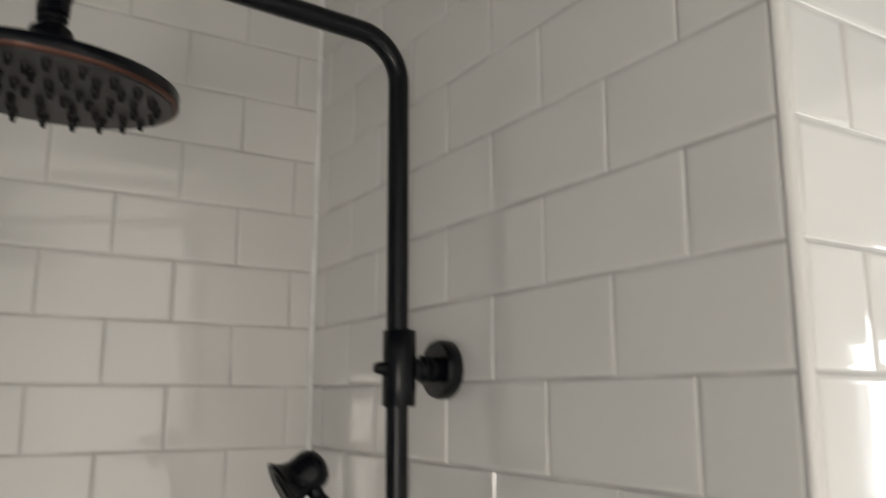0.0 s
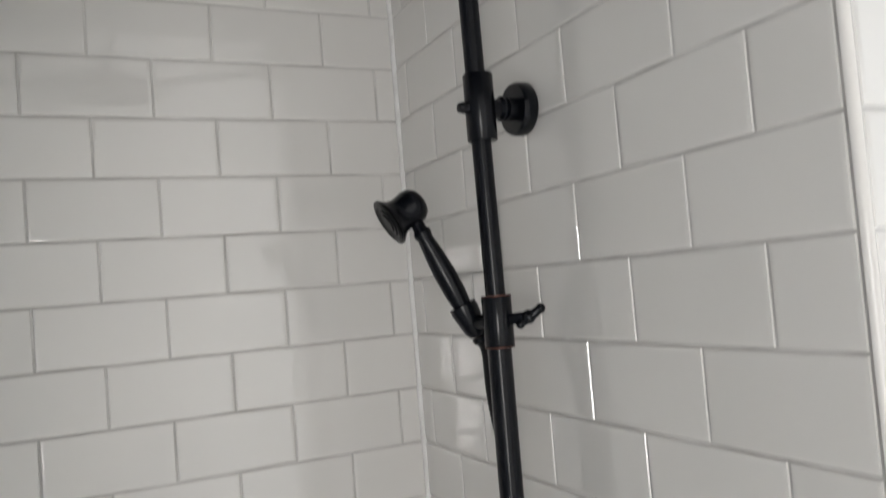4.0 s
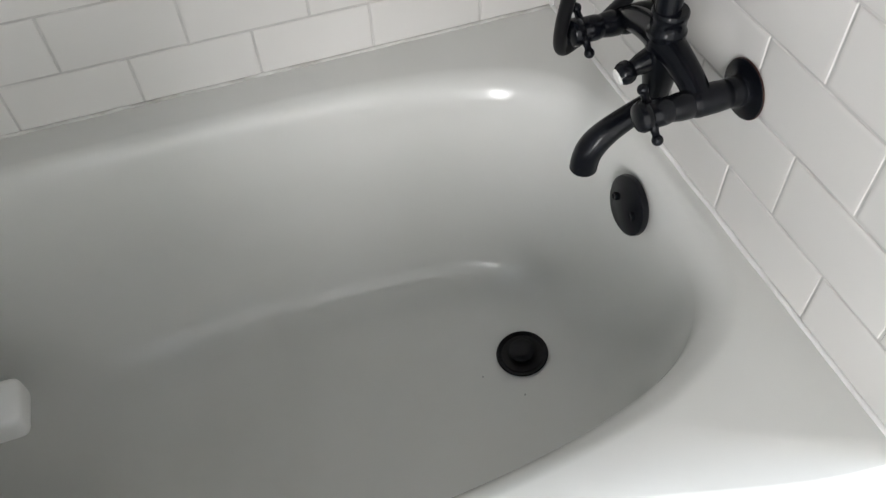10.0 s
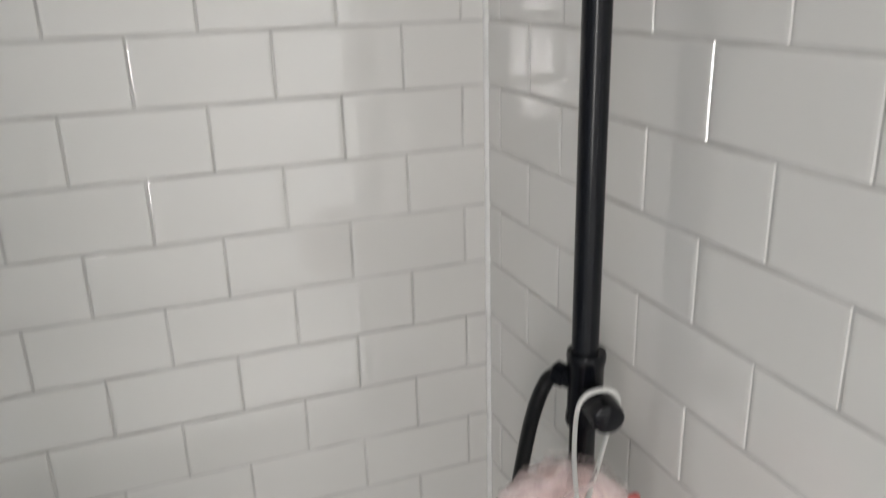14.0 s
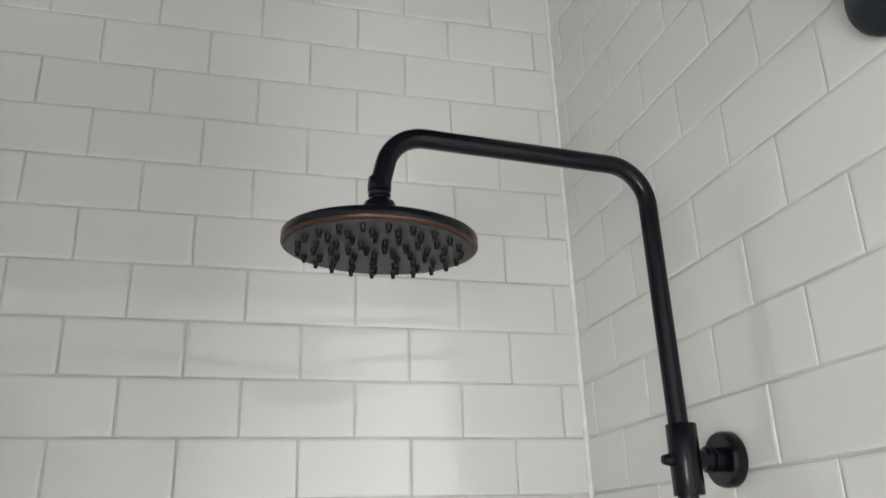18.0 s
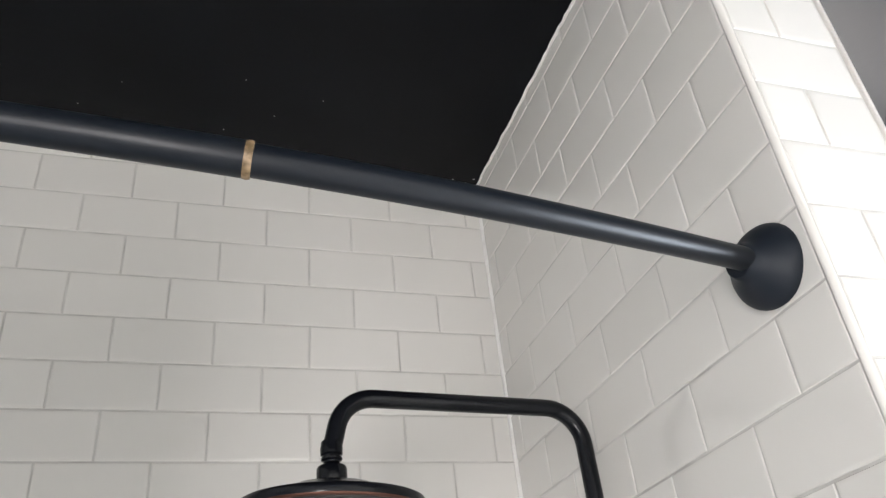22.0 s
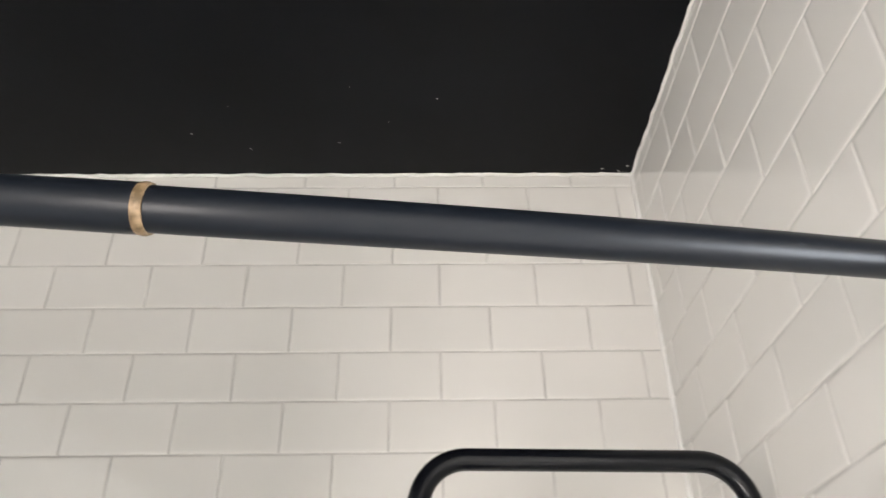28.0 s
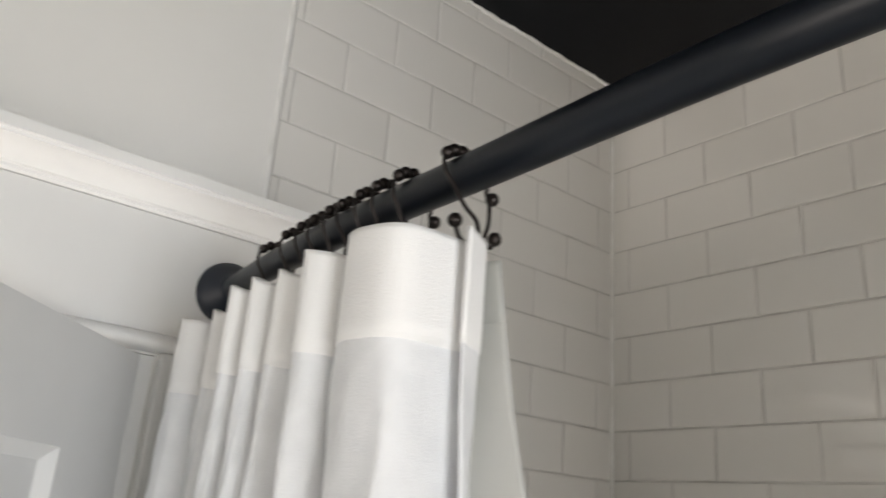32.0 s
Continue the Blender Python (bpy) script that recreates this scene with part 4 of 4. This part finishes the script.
def build_casing():
    ob = thing("trim_door_casing", "white painted door casing with a frieze and crown cap", "door casing", kind="structure")
    y0, y1 = DOOR_Y[0] + 0.090, DOOR_Y[1] - 0.090
    for a, b in ((DOOR_Y[0] + 0.0005, y0 - 0.006), (DOOR_Y[1] - 0.0005, y1 + 0.006)):
        part("casing_leg", boxed(-LONG + 0.0005, min(a, b), 0, -LONG + 0.018, max(a, b), HEAD_Z, bevel=0.003), GLOSS_WHITE, ob)
    part("bead", moulding([(0.0005, HEAD_Z + 0.0005), (0.024, HEAD_Z + 0.0005), (0.029, HEAD_Z + 0.004), (0.031, HEAD_Z + 0.009), (0.029, HEAD_Z + 0.014), (0.024, HEAD_Z + 0.0175), (0.0005, HEAD_Z + 0.0175)], y0 + 0.006, y1 - 0.006), GLOSS_WHITE, ob, smooth=50)
    part("frieze", boxed(-LONG + 0.0005, y1, HEAD_Z + 0.018, -LONG + 0.019, y0, 2.1035, bevel=0.001), GLOSS_WHITE, ob)
    c = 2.1040
    part("crown", moulding([(0.0005, c), (0.022, c), (0.025, c + 0.0030), (0.025, c + 0.0060), (0.029, c + 0.0075), (0.033, c + 0.0135), (0.041, c + 0.0203), (0.052, c + 0.0248), (0.056, c + 0.0255), (0.056, c + 0.0292), (0.060, c + 0.0300), (0.060, c + 0.0420), (0.0005, c + 0.0420)], y0 + 0.075, y1 - 0.035), GLOSS_WHITE, ob, smooth=35)
    bm = bmesh.new()
    box(bm, -LONG - 0.149, DOOR_Y[0] - 0.022, 0, -LONG - 0.0005, DOOR_Y[0] - 0.0005, HEAD_Z - 0.003)
    box(bm, -LONG - 0.149, DOOR_Y[1] + 0.0005, 0, -LONG - 0.0005, DOOR_Y[1] + 0.022, HEAD_Z - 0.003)
    box(bm, -LONG - 0.149, DOOR_Y[1] + 0.0225, HEAD_Z - 0.024, -LONG - 0.0005, DOOR_Y[0] - 0.0225, HEAD_Z - 0.003)
    part("jamb", bm, GLOSS_WHITE, ob)
    return ob


build_casing()


def build_door():
    ob = thing("door_1", "white panelled door standing open into the room", "door", kind="structure")
    w, h, t = 0.735, 1.940, 0.035
    ob.matrix_world = Matrix.Translation((-LONG + 0.022, DOOR_Y[0] - 0.021, 0.008)) @ pose(0, 0, 0, 0, 0, -41.5)
    st, tr, mr, br = 0.125, 0.104, 0.16, 0.22
    bm = bmesh.new()
    for b in ((0.004, -t, 0, st, 0, h), (w - st, -t, 0, w, 0, h), (st, -t, h - tr, w - st, 0, h), (st, -t, 0, w - st, 0, br), (st, -t, 0.82, w - st, 0, 0.82 + mr), (w / 2 - 0.05, -t, br, w / 2 + 0.05, 0, 0.82), (w / 2 - 0.05, -t, 0.82 + mr, w / 2 + 0.05, 0, h - tr)):
        box(bm, *b)
    part("frame", bm, GLOSS_WHITE, ob)
    for z0, z1 in ((br, 0.82), (0.82 + mr, h - tr)):
        for x0, x1 in ((st, w / 2 - 0.05), (w / 2 + 0.05, w - st)):
            bm = bmesh.new()
            for y_face, y_in, sgn in ((-0.010, -0.003, 1), (-t + 0.010, -t + 0.003, -1)):
                ring = [[bm.verts.new((x, y, z)) for x, z in ((x0 + k, z0 + k), (x1 - k, z0 + k), (x1 - k, z1 - k), (x0 + k, z1 - k))] for k, y in ((0.0, 0.0 if sgn > 0 else -t), (0.012, y_face), (0.020, y_face), (0.055, y_in))]
                for a, b in zip(ring, ring[1:]):
                    for i in range(4):
                        bm.faces.new((a[i], a[(i + 1) % 4], b[(i + 1) % 4], b[i]))
                bm.faces.new(ring[-1])
            part("panel", bm, GLOSS_WHITE, ob, smooth=20)
    for z in (0.25, 1.68):
        part("hinge", rod((0.0, 0.006, z), (0.0, 0.006, z + 0.09), 0.006, steps=14), CHROME, ob)
    part("door_knob", lathe([(0, 0), (0.027, 0), (0.028, 0.004), (0.012, 0.008), (0.010, 0.024), (0.018, 0.032), (0.026, 0.042), (0.027, 0.052), (0.020, 0.062), (0, 0.064)], along((w - 0.06, 0.0005, 0.96), (w - 0.06, 1, 0.96)), 28), RING_METAL, ob)
    return ob


build_door()


# ---- edges, caulk and trims ----
def strip(name, label, pts, r, mat, steps=8):
    return whole(name, tube(pts, r, steps=steps), mat, label, "trim", "structure", 180)


jig = random.Random(3)


def wobble(a, b, n, amt):
    a, b = Vector(a), Vector(b)
    return [a.lerp(b, i / n) + Vector((jig.uniform(-amt, amt), jig.uniform(-amt, amt), jig.uniform(-amt, amt))) for i in range(n + 1)]


strip("trim_caulk_corner", "white caulk line in the tiled corner", wobble((-0.0006, -0.0006, RIM), (-0.0006, -0.0006, CEIL), 60, 0.0005), 0.0046, CAULK)
strip("trim_caulk_far_corner", "white caulk line in the far tiled corner", wobble((-LONG + 0.0006, -0.0006, RIM), (-LONG + 0.0006, -0.0006, CEIL), 60, 0.0004), 0.0034, CAULK)
strip("trim_caulk_tub_back", "caulk line between the tub and the long wall", wobble((-LONG, -0.0008, RIM + 0.0012), (0, -0.0008, RIM + 0.0012), 70, 0.0005), 0.0028, OLD_CAULK)
strip("trim_caulk_tub_end", "caulk line between the tub and the valve wall", wobble((-0.0008, 0, RIM + 0.0012), (-0.0008, -0.734, RIM + 0.0012), 40, 0.0005), 0.0032, CAULK)
strip("trim_caulk_tub_far_end", "caulk line between the tub and the far wall", wobble((-LONG + 0.001, 0, RIM + 0.0008), (-LONG + 0.001, -0.67, RIM + 0.0008), 40, 0.0005), 0.0022, OLD_CAULK)
strip("trim_ceiling_north", "ragged white line where tiles meet the ceiling", wobble((-LONG, -0.001, CEIL - 0.002), (0, -0.001, CEIL - 0.002), 110, 0.0011), 0.0034, CAULK)
strip("trim_ceiling_east", "ragged white line over the valve wall", wobble((-0.001, 0, CEIL - 0.002), (-0.001, -END, CEIL - 0.002), 60, 0.0011), 0.0030, CAULK)
strip("trim_ceiling_west", "ragged white line over the far end wall", wobble((-LONG + 0.001, 0, CEIL - 0.002), (-LONG + 0.001, -0.67, CEIL - 0.002), 60, 0.0011), 0.0034, CAULK)


def corner_trim():
    """A quarter-round along the free end of the valve wall."""
    bm = bmesh.new()
    prof = [(0.0060, 0.0050)] + [(0.0052 - 0.0058 * math.sin(a), -0.0007 + 0.0058 - 0.0058 * math.cos(a)) for a in np.linspace(0, math.pi / 2, 8)] + [(0.0050, 0.0060)]
    ring = []
    for z in (0.002, CEIL - 0.002):
        ring.append([bm.verts.new((x, -END + y, z)) for x, y in prof])
    n = len(prof)
    for i in range(n):
        bm.faces.new((ring[0][i], ring[0][(i + 1) % n], ring[1][(i + 1) % n], ring[1][i]))
    bm.faces.new(ring[0][::-1])
    bm.faces.new(ring[1])
    return whole("trim_tile_corner", bm, TRIM_GLAZE, "white glazed quarter-round tile edge", "trim", "structure", 50)


corner_trim()
whole("trim_tile_edge", boxed(WING - 0.006, -END - 0.002, 0.002, WING + 0.001, -END + 0.012, CEIL - 0.002, bevel=0.003), TRIM_GLAZE, "white edge strip beside the end tiles", "trim", "structure")
whole("trim_far_tile_edge", boxed(-LONG - 0.004, -0.677, RIM, -LONG + 0.002, -0.670, CEIL - 0.002, bevel=0.0015), CAULK, "painted edge where tile meets plaster", "trim", "structure")
whole("trim_crown_recess", boxed(WING + 0.002, -0.11, CEIL - 0.09, EAST - 0.001, -0.0505, CEIL - 0.001, bevel=0.02, segments=3), GLOSS_WHITE, "white crown moulding over the recess", "trim", "structure")

nick = bmesh.new()
for k in range(9):
    ball((-0.012 - 0.05 * jig.random() ** 2, -0.004 - 0.02 * jig.random() ** 2, CEIL - 0.0004), 0.0006 + 0.0009 * jig.random(), nick, (1.6, 1, 0.4), 8)
for k in range(9):
    ball((-0.08 - 1.0 * jig.random(), -0.06 - 0.45 * jig.random(), CEIL - 0.0002), 0.0005 + 0.0005 * jig.random(), nick, (1.3, 1, 0.4), 6)
whole("trim_filler_nicks", nick, CAULK, "white filler nicks and paint specks on the black ceiling", "trim", "structure")

# ---- floor tiles ----
FLOOR_TILE = bumpy(material("patterned floor tile", (0.55, 0.54, 0.51), 0.4), 40.0, 0.1, 0.001)
noisy(FLOOR_TILE, 55.0, (0.30, 0.295, 0.285), (0.70, 0.69, 0.66), lo_at=0.34, hi_at=0.40, detail=1.0)
bm = boxed(0, 0, -0.008, 0.1985, 0.1985, 0.0, bevel=0.001, segments=1)
FLOOR_MESH = finish(bm, FLOOR_TILE, None)
for i in range(17):
    for j in range(8 if i < 10 else 12):
        t = new("floor_tile", FLOOR_MESH)
        t.parent = floor
        t.location = (-LONG + 0.001 + 0.2 * i, -0.930 - 0.2 * j, 0.0)


# ---- wall tiles ----
def tile_mesh(w, h, key={}):
    """A cushion-edged tile w by h in the local x and z, its face at y = 0 towards -y."""
    k = (round(w, 4), round(h, 4))
    if k in key:
        return key[k]
    bm = bmesh.new()
    rows = []
    for inset, y in ((0.0, 0.006), (0.0, 0.0016), (0.0007, 0.0006), (0.0022, 0.00008), (0.0050, 0.0)):
        rows.append([bm.verts.new((x, y, z)) for x, z in ((inset, inset), (w - inset, inset), (w - inset, h - inset), (inset, h - inset))])
    for a, b in zip(rows, rows[1:]):
        for i in range(4):
            bm.faces.new((a[i], a[(i + 1) % 4], b[(i + 1) % 4], b[i]))
    bm.faces.new(rows[-1])
    me = finish(bm, GLAZE, 30)
    key[k] = me
    return me


rng = random.Random(7)
TILT = 0.10


def lay(wall, origin, turn, length, first_even, first_odd, low, high, gap_ends=0.003):
    """Courses of tiles on a wall: x runs along the wall from the origin; first_*: the first upright joint of even and odd courses."""
    k = math.floor((low - Z0) / COURSE)
    while Z0 + k * COURSE < high - 0.004:
        z0, z1 = max(low, Z0 + k * COURSE + JOINT / 2), min(high, Z0 + (k + 1) * COURSE - JOINT / 2)
        first = first_even if k % 2 == 0 else first_odd
        cuts = [gap_ends]
        x = first
        while x < length - gap_ends - 0.006:
            if x > gap_ends + 0.006:
                cuts.append(x)
            x += PITCH
        cuts.append(length - gap_ends)
        for i, (a, b) in enumerate(zip(cuts, cuts[1:])):
            a2 = a + (JOINT / 2 if i else 0)
            b2 = b - (JOINT / 2 if i < len(cuts) - 2 else 0)
            if b2 - a2 < 0.008 or z1 - z0 < 0.006:
                continue
            t = new("tile", tile_mesh(b2 - a2, z1 - z0))
            t.parent = wall
            jit = pose(0, rng.uniform(-0.00015, 0.00035), 0, rng.gauss(0, TILT), 0, rng.gauss(0, TILT))
            mid = Matrix.Translation(((b2 - a2) / 2, 0, (z1 - z0) / 2))
            t.matrix_local = Matrix.Translation(origin) @ pose(0, 0, 0, 0, 0, turn) @ Matrix.Translation((a2, 0, z0)) @ mid @ jit @ mid.inverted()
        k += 1


# long wall: x runs from the far end wall to the valve wall
CN, CW = 0.216 * PITCH, 0.710 * PITCH
DN, DW = 0.244 * PITCH, 0.760 * PITCH
lay(wall_north, (-LONG, 0, 0), 0, LONG, (LONG - CN) % PITCH, (LONG - CW) % PITCH, RIM + 0.002, CEIL - 0.004)
lay(wall_east, (0, 0, 0), -90, END - 0.0063, DN, DW, RIM + 0.002, CEIL - 0.004)
lay(wall_east, (0.0063, -END, 0), 0, WING - 0.0123, PITCH + 0.02, 0.069 - 0.0063, 0.004, CEIL - 0.004)
lay(wall_west, (-LONG, -0.670, 0), 90, 0.670, (0.670 - DW) % PITCH, (0.670 - DN) % PITCH, RIM + 0.002, CEIL - 0.004)
